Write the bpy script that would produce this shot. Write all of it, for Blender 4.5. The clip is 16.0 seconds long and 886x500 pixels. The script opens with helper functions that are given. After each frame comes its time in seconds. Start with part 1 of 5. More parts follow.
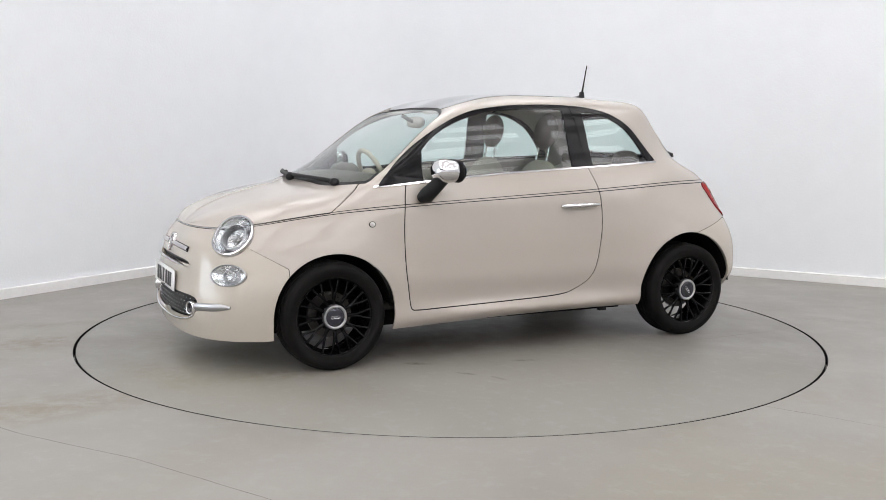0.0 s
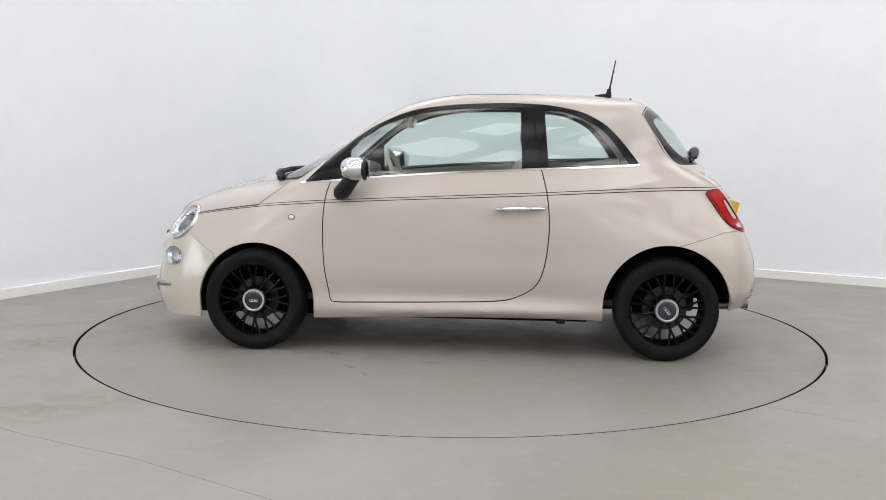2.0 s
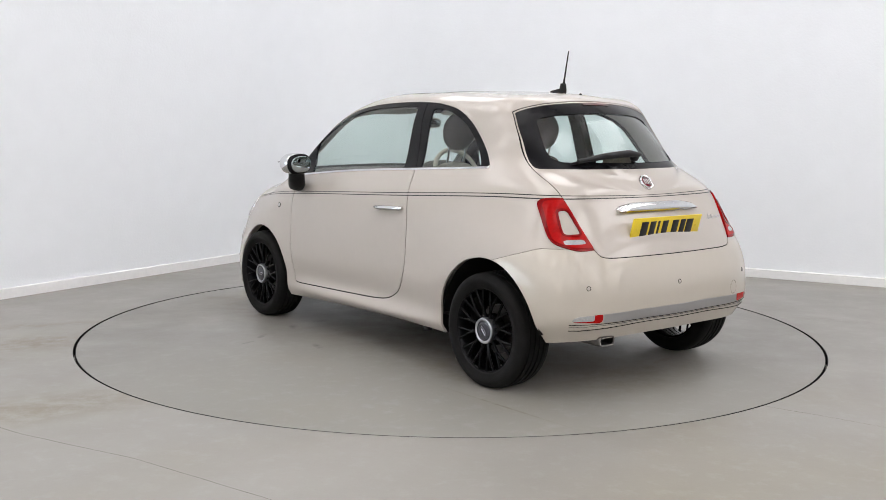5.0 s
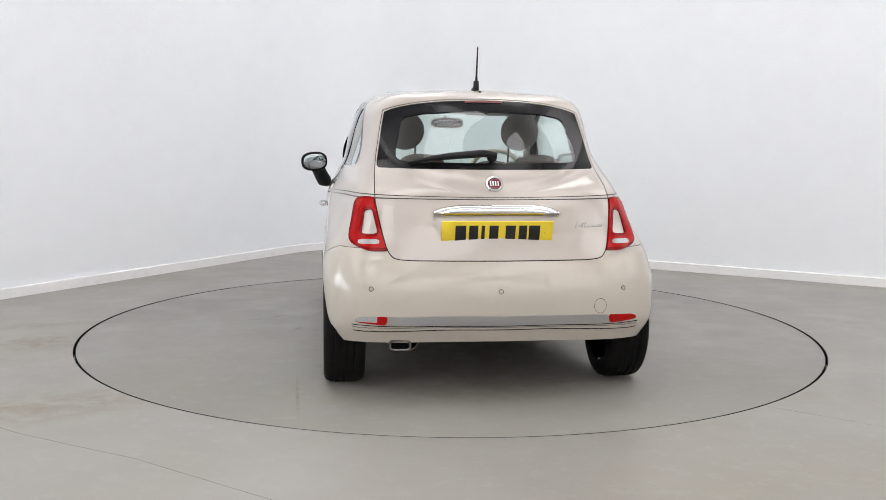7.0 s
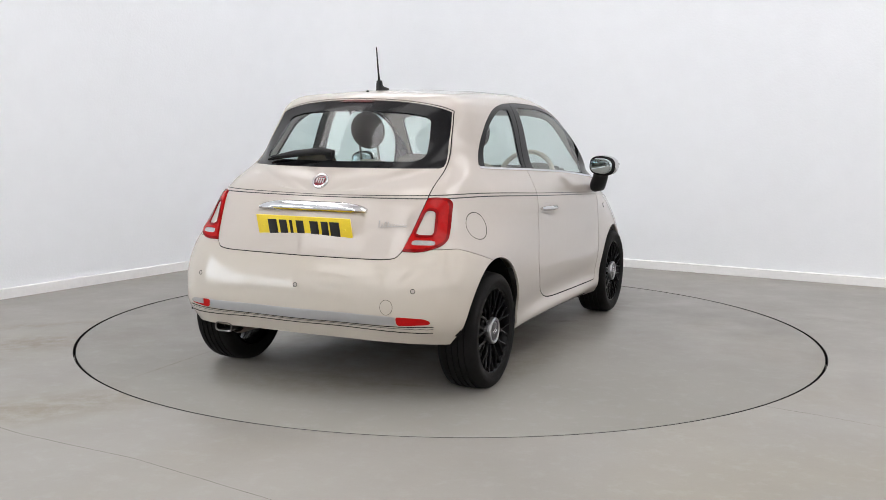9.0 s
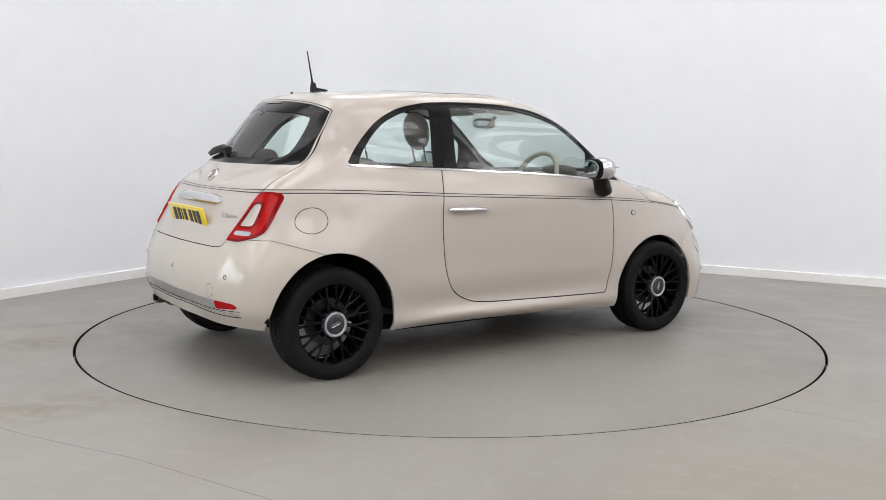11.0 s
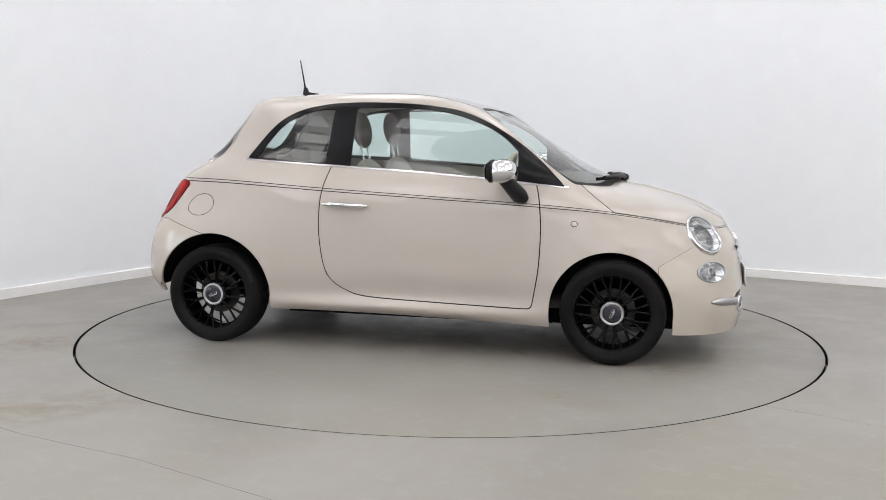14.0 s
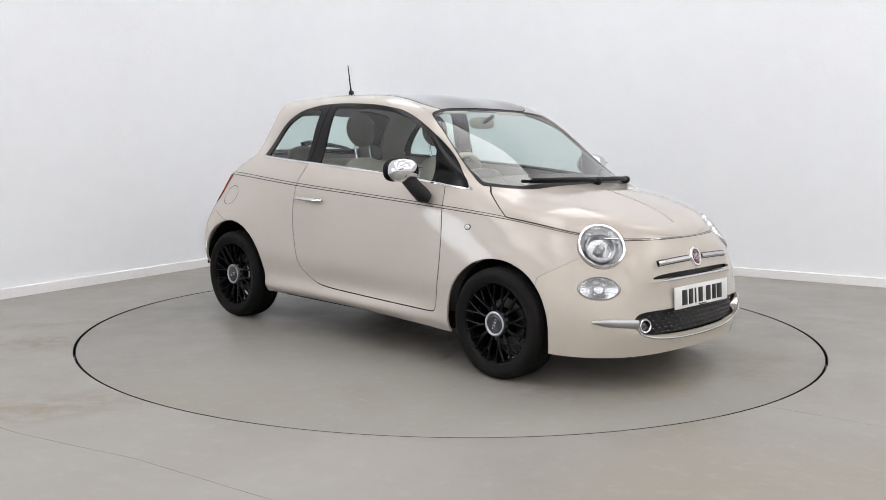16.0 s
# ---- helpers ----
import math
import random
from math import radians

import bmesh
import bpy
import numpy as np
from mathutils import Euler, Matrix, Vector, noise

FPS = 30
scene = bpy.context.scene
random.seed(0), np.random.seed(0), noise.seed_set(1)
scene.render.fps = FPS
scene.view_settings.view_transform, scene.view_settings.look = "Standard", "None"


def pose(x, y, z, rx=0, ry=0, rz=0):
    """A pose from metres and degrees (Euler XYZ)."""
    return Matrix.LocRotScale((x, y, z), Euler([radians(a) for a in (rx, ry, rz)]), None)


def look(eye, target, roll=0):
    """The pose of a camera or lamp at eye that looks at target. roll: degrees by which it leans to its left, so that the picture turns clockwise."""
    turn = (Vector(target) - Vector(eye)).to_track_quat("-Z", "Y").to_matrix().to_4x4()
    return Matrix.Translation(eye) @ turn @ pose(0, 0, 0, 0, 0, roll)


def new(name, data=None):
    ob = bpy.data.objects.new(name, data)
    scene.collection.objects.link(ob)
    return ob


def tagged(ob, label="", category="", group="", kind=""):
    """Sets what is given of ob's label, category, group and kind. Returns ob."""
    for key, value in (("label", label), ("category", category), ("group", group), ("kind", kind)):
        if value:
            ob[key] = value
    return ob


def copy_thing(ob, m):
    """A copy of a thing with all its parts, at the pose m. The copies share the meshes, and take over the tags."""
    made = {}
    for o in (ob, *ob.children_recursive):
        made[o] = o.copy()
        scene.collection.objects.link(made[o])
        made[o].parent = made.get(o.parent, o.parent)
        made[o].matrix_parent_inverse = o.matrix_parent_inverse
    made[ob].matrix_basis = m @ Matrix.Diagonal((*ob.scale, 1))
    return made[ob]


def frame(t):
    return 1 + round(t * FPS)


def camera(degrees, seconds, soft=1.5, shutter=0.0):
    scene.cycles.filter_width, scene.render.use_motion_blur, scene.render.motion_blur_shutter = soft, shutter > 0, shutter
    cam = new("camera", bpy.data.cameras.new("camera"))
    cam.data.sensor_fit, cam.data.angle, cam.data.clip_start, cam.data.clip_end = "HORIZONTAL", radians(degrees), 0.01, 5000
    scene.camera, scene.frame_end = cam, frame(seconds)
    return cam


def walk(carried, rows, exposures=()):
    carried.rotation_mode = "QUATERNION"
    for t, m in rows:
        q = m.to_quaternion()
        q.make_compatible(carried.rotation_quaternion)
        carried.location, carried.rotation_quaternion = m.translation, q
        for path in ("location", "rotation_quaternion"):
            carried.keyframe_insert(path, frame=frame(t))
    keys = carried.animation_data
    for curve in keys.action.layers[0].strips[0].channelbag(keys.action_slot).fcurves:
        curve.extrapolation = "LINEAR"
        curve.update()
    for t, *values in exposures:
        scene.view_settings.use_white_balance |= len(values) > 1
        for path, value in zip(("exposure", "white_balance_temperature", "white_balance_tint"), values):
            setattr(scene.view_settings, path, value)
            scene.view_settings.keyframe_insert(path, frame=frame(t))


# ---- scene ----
# The camera stands on a tripod; the turntable carries the car round.
EYE = Vector((0.0, -6.2186, 1.2738))
YAW, PITCH, LEAN = radians(0.443), radians(-7.078), 0.594
WAY = Vector((-math.sin(YAW) * math.cos(PITCH), math.cos(YAW) * math.cos(PITCH), math.sin(PITCH)))
cam = camera(48.48, 16.0, soft=0.65)
walk(cam, [(0.0, look(EYE, EYE + WAY, LEAN)), (16.0, look(EYE, EYE + WAY, LEAN))])

# heading of the car's nose, degrees, by time
TURN = [(0.0, -153.16), (0.5, -160.69), (1.0, -168.63), (1.5, -176.23), (2.0, -184.22), (2.5, -191.85),
        (3.0, -199.88), (3.5, -207.5), (4.0, -215.38), (4.5, -223.28), (5.0, -231.18), (5.5, -239.08),
        (6.0, -247.0), (6.5, -254.49), (7.0, -262.58), (7.5, -270.09), (8.0, -278.21), (8.5, -285.78),
        (9.0, -293.81), (9.5, -301.61), (10.0, -309.41), (10.5, -317.21), (11.0, -325.02), (11.5, -332.82),
        (12.0, -340.97), (12.5, -348.55), (13.0, -356.55), (13.5, -364.2), (14.0, -372.25), (14.5, -379.95),
        (15.0, -388.06), (15.5, -395.68), (16.0, -403.73)]
TABLE_R = 2.271
CAR_BACK = -0.078          # the middle of the wheelbase lies this far ahead of the turntable's axle

# ---- world, lights, exposure ----
world = bpy.data.worlds.new("world")
scene.world = world
world.use_nodes = True
world.node_tree.nodes["Background"].inputs[0].default_value = (0.8, 0.85, 0.95, 1)
world.node_tree.nodes["Background"].inputs[1].default_value = 0.05
scene.view_settings.exposure = 0.0
BOX_GLOW = 2.95
DAY_GLOW = 5.0


# ---- materials ----
def mat(name, color, rough=0.5, metal=0.0, coat=0.0, spec=0.5, grain=None, bump=None, trans=0.0, ior=1.45, glow=0.0,
        gloss_noise=None, coat_rough=0.03):
    """A principled material. grain: (scale, how much lighter and darker); bump: (scale, metres); gloss_noise: (scale, amount)."""
    m = bpy.data.materials.new(name)
    m.use_nodes = True
    nt = m.node_tree
    b = nt.nodes["Principled BSDF"]
    b.inputs["Base Color"].default_value = (*color, 1)
    b.inputs["Roughness"].default_value = rough
    b.inputs["Metallic"].default_value = metal
    b.inputs["Coat Weight"].default_value = coat
    b.inputs["Coat Roughness"].default_value = coat_rough
    b.inputs["Specular IOR Level"].default_value = spec
    b.inputs["Transmission Weight"].default_value = trans
    b.inputs["IOR"].default_value = ior
    if glow:
        b.inputs["Emission Color"].default_value = (*color, 1)
        b.inputs["Emission Strength"].default_value = glow
    tc = nt.nodes.new("ShaderNodeTexCoord")
    if grain:
        n1, n2 = nt.nodes.new("ShaderNodeTexNoise"), nt.nodes.new("ShaderNodeTexNoise")
        n1.inputs["Scale"].default_value, n2.inputs["Scale"].default_value = grain[0], grain[0] * 11.3
        n1.inputs["Detail"].default_value = n2.inputs["Detail"].default_value = 5
        add = nt.nodes.new("ShaderNodeMath")
        add.operation = "ADD"
        ramp = nt.nodes.new("ShaderNodeMapRange")
        ramp.inputs["From Min"].default_value, ramp.inputs["From Max"].default_value = 0.6, 1.4
        ramp.inputs["To Min"].default_value, ramp.inputs["To Max"].default_value = 1 - grain[1], 1 + grain[1]
        mul = nt.nodes.new("ShaderNodeVectorMath")
        mul.operation = "SCALE"
        mul.inputs[0].default_value = color
        for n in (n1, n2):
            nt.links.new(tc.outputs["Object"], n.inputs["Vector"])
        nt.links.new(n1.outputs["Fac"], add.inputs[0])
        nt.links.new(n2.outputs["Fac"], add.inputs[1])
        nt.links.new(add.outputs[0], ramp.inputs["Value"])
        nt.links.new(ramp.outputs[0], mul.inputs["Scale"])
        nt.links.new(mul.outputs[0], b.inputs["Base Color"])
    if bump:
        n3, bp = nt.nodes.new("ShaderNodeTexNoise"), nt.nodes.new("ShaderNodeBump")
        n3.inputs["Scale"].default_value, n3.inputs["Detail"].default_value = bump[0], 6
        bp.inputs["Distance"].default_value, bp.inputs["Strength"].default_value = bump[1], 1.0
        nt.links.new(tc.outputs["Object"], n3.inputs["Vector"])
        nt.links.new(n3.outputs["Fac"], bp.inputs["Height"])
        nt.links.new(bp.outputs[0], b.inputs["Normal"])
    if gloss_noise:
        n4, r4 = nt.nodes.new("ShaderNodeTexNoise"), nt.nodes.new("ShaderNodeMapRange")
        n4.inputs["Scale"].default_value, n4.inputs["Detail"].default_value = gloss_noise[0], 4
        r4.inputs["To Min"].default_value, r4.inputs["To Max"].default_value = rough - gloss_noise[1], rough + gloss_noise[1]
        r4.inputs["From Min"].default_value, r4.inputs["From Max"].default_value = 0.3, 0.7
        nt.links.new(tc.outputs["Object"], n4.inputs["Vector"])
        nt.links.new(n4.outputs["Fac"], r4.inputs["Value"])
        nt.links.new(r4.outputs[0], b.inputs["Roughness"])
    return m


def clear_glass(name, tint, base=0.03, rough=0.0):
    """Thin pane: mostly see-through, tinted, its gloss rising towards grazing angles."""
    m = bpy.data.materials.new(name)
    m.use_nodes = True
    nt = m.node_tree
    out = nt.nodes["Material Output"]
    nt.nodes.remove(nt.nodes["Principled BSDF"])
    tr, gl = nt.nodes.new("ShaderNodeBsdfTransparent"), nt.nodes.new("ShaderNodeBsdfGlossy")
    mix, lw = nt.nodes.new("ShaderNodeMixShader"), nt.nodes.new("ShaderNodeLayerWeight")
    power, scale = nt.nodes.new("ShaderNodeMath"), nt.nodes.new("ShaderNodeMapRange")
    power.operation = "POWER"
    power.inputs[1].default_value = 5.0
    lw.inputs["Blend"].default_value = 0.5
    scale.inputs["To Min"].default_value, scale.inputs["To Max"].default_value = base * 2, 1.0
    tr.inputs["Color"].default_value = (*tint, 1)
    gl.inputs["Color"].default_value = (1, 1, 1, 1)
    gl.inputs["Roughness"].default_value = rough
    nt.links.new(lw.outputs["Facing"], power.inputs[0])
    nt.links.new(power.outputs[0], scale.inputs["Value"])
    nt.links.new(scale.outputs[0], mix.inputs[0])
    nt.links.new(tr.outputs[0], mix.inputs[1])
    nt.links.new(gl.outputs[0], mix.inputs[2])
    nt.links.new(mix.outputs[0], out.inputs["Surface"])
    return m


PAINT = mat("cream_paint", (0.455, 0.411, 0.366), rough=0.38, coat=1.0, grain=(1.7, 0.015), spec=0.4, coat_rough=0.05)
PLASTIC_PAINT = mat("cream_bumper_paint", (0.467, 0.423, 0.360), rough=0.38, coat=1.0, grain=(1.7, 0.015), spec=0.4, coat_rough=0.05)
GAP = mat("shut_line", (0.010, 0.0095, 0.009), rough=0.8, spec=0.1)
BLACK_GLOSS = mat("gloss_black_trim", (0.008, 0.008, 0.009), rough=0.12, spec=0.2, grain=(9, 0.2))
BLACK_PLASTIC = mat("black_plastic", (0.010, 0.010, 0.011), rough=0.5, spec=0.3, grain=(30, 0.25), bump=(400, 0.0004))
RUBBER = mat("tyre_rubber", (0.009, 0.0086, 0.0084), rough=0.6, spec=0.10, grain=(14, 0.35), bump=(220, 0.0006))
RIM = mat("satin_black_alloy", (0.0035, 0.0035, 0.004), rough=0.16, spec=0.13, grain=(20, 0.2))
CHROME = mat("chrome", (0.68, 0.68, 0.69), rough=0.08, metal=1.0, gloss_noise=(30, 0.03))
SATIN = mat("satin_metal", (0.45, 0.45, 0.46), rough=0.34, metal=1.0, gloss_noise=(90, 0.02))
GLASS = clear_glass("window_glass", (0.80, 0.89, 0.87))
SCREEN = clear_glass("windscreen_glass", (0.82, 0.89, 0.87))
LENS = clear_glass("lamp_lens", (0.88, 0.90, 0.91))
ROOF_GLASS = mat("dark_roof_glass", (0.012, 0.014, 0.02), rough=0.04, coat=1.0)
RED_LENS = mat("red_lamp_lens", (0.36, 0.006, 0.006), rough=0.12, coat=0.06, spec=0.12, grain=(60, 0.2))
CLEAR_LENS = mat("clear_reflector_lens", (0.36, 0.36, 0.36), rough=0.15, coat=0.5, grain=(120, 0.2))
LAMP_BOWL = mat("lamp_reflector", (0.74, 0.74, 0.75), rough=0.25, metal=1.0)
TRIM = mat("interior_trim", (0.42, 0.385, 0.33), rough=0.7, grain=(8, 0.08), bump=(300, 0.0005))
DARK_TRIM = mat("dark_interior", (0.045, 0.04, 0.037), rough=0.8, grain=(10, 0.15))
SEAT = mat("cream_seat_cloth", (0.55, 0.49, 0.41), rough=0.85, grain=(15, 0.1), bump=(500, 0.0008))
BROWN = mat("brown_headrest_cloth", (0.10, 0.075, 0.062), rough=0.85, grain=(20, 0.15), bump=(500, 0.0008))
YELLOW = mat("yellow_plate", (0.80, 0.60, 0.03), rough=0.35, coat=0.4, grain=(12, 0.05))
WHITE_PLATE = mat("white_plate", (0.74, 0.74, 0.73), rough=0.35, coat=0.4, grain=(12, 0.05))
INK = mat("plate_ink", (0.012, 0.012, 0.014), rough=0.45)
BADGE_RED = mat("badge_enamel", (0.14, 0.008, 0.016), rough=0.15, coat=1.0)
UNDER = mat("underbody", (0.010, 0.0095, 0.009), rough=0.85, spec=0.1, grain=(7, 0.3))
RUST = mat("exhaust_box", (0.17, 0.13, 0.10), rough=0.6, metal=0.6, grain=(15, 0.3))
BRAKE = mat("brake_disc", (0.055, 0.052, 0.05), rough=0.35, metal=1.0, gloss_noise=(50, 0.1))
STRIPE = mat("pinstripe_vinyl", (0.012, 0.011, 0.012), rough=0.4)
DIFFUSER = mat("light_diffuser", (1.0, 0.975, 0.98), rough=0.6, glow=BOX_GLOW)
DAYLIGHT_SKY = mat("daylight_sky", (0.93, 0.96, 1.0), rough=0.9, glow=DAY_GLOW)
DARK_PIPE = mat("sooty_steel", (0.15, 0.14, 0.13), rough=0.28, metal=1.0, grain=(40, 0.3))
CRACK = mat("floor_crack", (0.13, 0.115, 0.10), rough=0.8)
CEIL = mat("ceiling_paint", (0.78, 0.78, 0.79), rough=0.8, grain=(0.6, 0.03))
WALL = mat("white_wall_paint", (0.853, 0.877, 0.905), rough=0.6, grain=(0.5, 0.02), bump=(60, 0.0012))
SKIRT = mat("white_skirting_paint", (0.84, 0.84, 0.84), rough=0.4, grain=(3, 0.03), bump=(40, 0.001))


def floor_material(name, seed, marks=(), tone=1.0):
    """Grey-beige floor paint: cloudy tone, ochre stains, scuffs, satin sheen; marks hold stains and painted shade."""
    m = mat(name, (0.4, 0.385, 0.36), rough=0.42, spec=0.45, bump=(90, 0.0002))
    nt = m.node_tree
    b = nt.nodes["Principled BSDF"]
    tc = nt.nodes.new("ShaderNodeTexCoord")
    mp = nt.nodes.new("ShaderNodeMapping")
    mp.inputs["Location"].default_value = (seed, seed * 0.7, 0)
    nt.links.new(tc.outputs["Object"], mp.inputs["Vector"])

    def noise_node(scale, detail, rough=0.6):
        n = nt.nodes.new("ShaderNodeTexNoise")
        n.inputs["Scale"].default_value, n.inputs["Detail"].default_value, n.inputs["Roughness"].default_value = scale, detail, rough
        nt.links.new(mp.outputs[0], n.inputs["Vector"])
        return n

    def ramp(src, lo, hi, a, c):
        r = nt.nodes.new("ShaderNodeMapRange")
        r.inputs["From Min"].default_value, r.inputs["From Max"].default_value = lo, hi
        r.inputs["To Min"].default_value, r.inputs["To Max"].default_value = a, c
        nt.links.new(src, r.inputs["Value"])
        return r.outputs[0]

    def blend(fac, a, c):
        x = nt.nodes.new("ShaderNodeMix")
        x.data_type = "RGBA"
        nt.links.new(fac, x.inputs[0])
        for sock, v in ((x.inputs[6], a), (x.inputs[7], c)):
            if isinstance(v, tuple):
                sock.default_value = (*v, 1)
            else:
                nt.links.new(v, sock)
        return x.outputs[2]

    def paler(c):
        return tuple(v * tone * w for v, w in zip(c, (1.0, 1.0, 0.995)))

    base = blend(ramp(noise_node(0.55, 5).outputs["Fac"], 0.3, 0.7, 0, 1), paler(FLOOR_A), paler(FLOOR_B))
    stained = blend(ramp(noise_node(0.35, 4).outputs["Fac"], 0.54, 0.74, 0, 0.55), base, paler(FLOOR_STAIN))
    fine = blend(ramp(noise_node(38, 6, 0.75).outputs["Fac"], 0.58, 0.8, 0, 0.34), stained, paler((0.25, 0.242, 0.23)))
    light = blend(ramp(noise_node(11, 7, 0.7).outputs["Fac"], 0.52, 0.8, 0, 0.5), fine, paler((0.43, 0.422, 0.405)))
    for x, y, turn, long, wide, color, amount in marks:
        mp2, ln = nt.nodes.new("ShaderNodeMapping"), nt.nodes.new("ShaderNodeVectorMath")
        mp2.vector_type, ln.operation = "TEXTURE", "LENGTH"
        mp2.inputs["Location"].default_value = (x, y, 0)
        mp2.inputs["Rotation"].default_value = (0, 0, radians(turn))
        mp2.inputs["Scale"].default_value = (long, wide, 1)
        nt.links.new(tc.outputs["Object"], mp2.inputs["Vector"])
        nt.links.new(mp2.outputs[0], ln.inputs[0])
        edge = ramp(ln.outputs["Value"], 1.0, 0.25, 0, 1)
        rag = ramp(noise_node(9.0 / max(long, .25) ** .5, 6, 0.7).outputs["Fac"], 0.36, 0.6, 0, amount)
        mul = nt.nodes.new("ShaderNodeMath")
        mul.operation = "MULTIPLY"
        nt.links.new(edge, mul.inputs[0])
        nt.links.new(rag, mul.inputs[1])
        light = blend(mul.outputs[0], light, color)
    nt.links.new(light, b.inputs["Base Color"])
    nt.links.new(ramp(noise_node(2.2, 6).outputs["Fac"], 0.3, 0.7, 0.32, 0.50), b.inputs["Roughness"])
    return m


FLOOR_A, FLOOR_B, FLOOR_STAIN = (0.304, 0.290, 0.263), (0.370, 0.354, 0.324), (0.325, 0.29, 0.222)
# the brown serves both stains and the shade painted under the car
OCHRE, BROWN_MARK_SHADE, OIL = (0.190, 0.160, 0.102), (0.130, 0.102, 0.070), (0.030, 0.026, 0.022)
FLOOR = floor_material("floor_paint", 3.0, [
    (-1.95, -2.0, 34, 1.0, 0.30, OCHRE, 0.75), (-2.55, -0.62, 18, 0.9, 0.30, OCHRE, 0.7), (-2.95, -1.3, 30, 0.8, 0.34, OCHRE, 0.55),
    (-2.6, -2.6, 20, 0.8, 0.3, OCHRE, 0.4), (-3.6, 0.35, 24, 0.9, 0.16, OCHRE, 0.6), (-2.9, -0.2, 22, 1.1, 0.12, OCHRE, 0.5), (2.6, 0.4, -20, 0.5, 0.12, BROWN_MARK_SHADE, 0.25)], 0.81)
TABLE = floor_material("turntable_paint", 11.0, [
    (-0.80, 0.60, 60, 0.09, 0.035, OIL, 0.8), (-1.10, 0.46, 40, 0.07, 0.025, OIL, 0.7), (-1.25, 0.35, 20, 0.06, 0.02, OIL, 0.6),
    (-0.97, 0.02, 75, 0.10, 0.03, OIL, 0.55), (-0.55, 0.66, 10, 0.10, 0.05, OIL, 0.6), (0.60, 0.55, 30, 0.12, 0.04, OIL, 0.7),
    (0.45, -0.2, 70, 0.16, 0.05, OIL, 0.55), (0.1, 0.3, 40, 0.13, 0.06, OIL, 0.5), (0.39, -1.40, 15, 0.14, 0.03, BROWN_MARK_SHADE, 0.7),
    (-0.7, -0.9, 80, 0.6, 0.16, BROWN_MARK_SHADE, 0.35), (0.75, -0.8, 85, 0.6, 0.16, BROWN_MARK_SHADE, 0.35), (-0.75, 1.25, 80, 0.55, 0.16, BROWN_MARK_SHADE, 0.5),
    (0.75, 1.2, 85, 0.6, 0.18, BROWN_MARK_SHADE, 0.5), (-0.45, 1.9, 20, 0.6, 0.2, OCHRE, 0.5), (0.3, 1.75, -10, 0.5, 0.2, OCHRE, 0.45), (1.5, 0.9, 60, 0.4, 0.15, OCHRE, 0.35),
    # last oval paints the car's shade; the two before add its brown tint
    (-0.93, -1.55, 92, 0.5, 0.012, BROWN_MARK_SHADE, 0.6), (0, 1.5, 0, 0.9, 0.4, OCHRE, 0.4), (0, -1.5, 10, 0.9, 0.35, BROWN_MARK_SHADE, 0.35), (0, 0, 88, 1.9, 1.0, BROWN_MARK_SHADE, 0.75)], 0.69)


# ---- building helpers ----
def mesh_from(name, verts, faces, material, smooth=True):
    me = bpy.data.meshes.new(name)
    me.from_pydata([tuple(v) for v in verts], [], [tuple(f) for f in faces])
    me.materials.append(material)
    if smooth:
        me.polygons.foreach_set("use_smooth", [True] * len(me.polygons))
    me.update()
    return me


def part(name, bm, material, parent, label=""):
    """Links a bmesh, or a finished mesh, as one mesh object under a thing or part."""
    if isinstance(bm, bmesh.types.BMesh):
        me = bpy.data.meshes.new(name)
        bmesh.ops.recalc_face_normals(bm, faces=bm.faces)
        bm.to_mesh(me)
        bm.free()
        me.materials.append(material)
    else:
        me = bm
    ob = new(name, me)
    if parent:
        ob.parent = parent
    if label:
        ob["label"] = label
    return ob


def smooth_by_angle(bm, degrees=40):
    bm.normal_update()
    for f in bm.faces:
        f.smooth = True
    for e in bm.edges:
        if len(e.link_faces) == 2 and e.calc_face_angle(0) > radians(degrees):
            e.smooth = False
    return bm


def box(size, at=(0, 0, 0), bevel=0.0, segs=2, turn=None):
    bm = bmesh.new()
    bmesh.ops.create_cube(bm, size=1.0)
    bmesh.ops.scale(bm, vec=size, verts=bm.verts)
    if bevel:
        bmesh.ops.bevel(bm, geom=bm.edges[:], offset=bevel, segments=segs, profile=0.5, affect="EDGES")
    bm.transform(Matrix.Translation(at) @ (turn or Matrix()))
    return smooth_by_angle(bm)


def revolve(profile, steps=48, axis="x", at=(0, 0, 0), closed=False):
    """Turns (radius, along) pairs about an axis."""
    n, verts, faces = len(profile), [], []
    for i in range(steps):
        a = 2 * math.pi * i / steps
        for r, h in profile:
            p = (h, r * math.cos(a), r * math.sin(a))
            verts.append({"x": p, "y": (p[1], h, p[2]), "z": (p[1], p[2], h)}[axis])
    for i in range(steps):
        k = (i + 1) % steps
        for j in range(n if closed else n - 1):
            j2 = (j + 1) % n
            faces.append((i * n + j, i * n + j2, k * n + j2, k * n + j))
    bm = bmesh.new()
    vs = [bm.verts.new(Vector(v) + Vector(at)) for v in verts]
    for f in faces:
        try:
            bm.faces.new([vs[q] for q in f])
        except ValueError:
            pass
    bmesh.ops.remove_doubles(bm, verts=bm.verts[:], dist=1e-5)
    bmesh.ops.recalc_face_normals(bm, faces=bm.faces)
    return smooth_by_angle(bm)


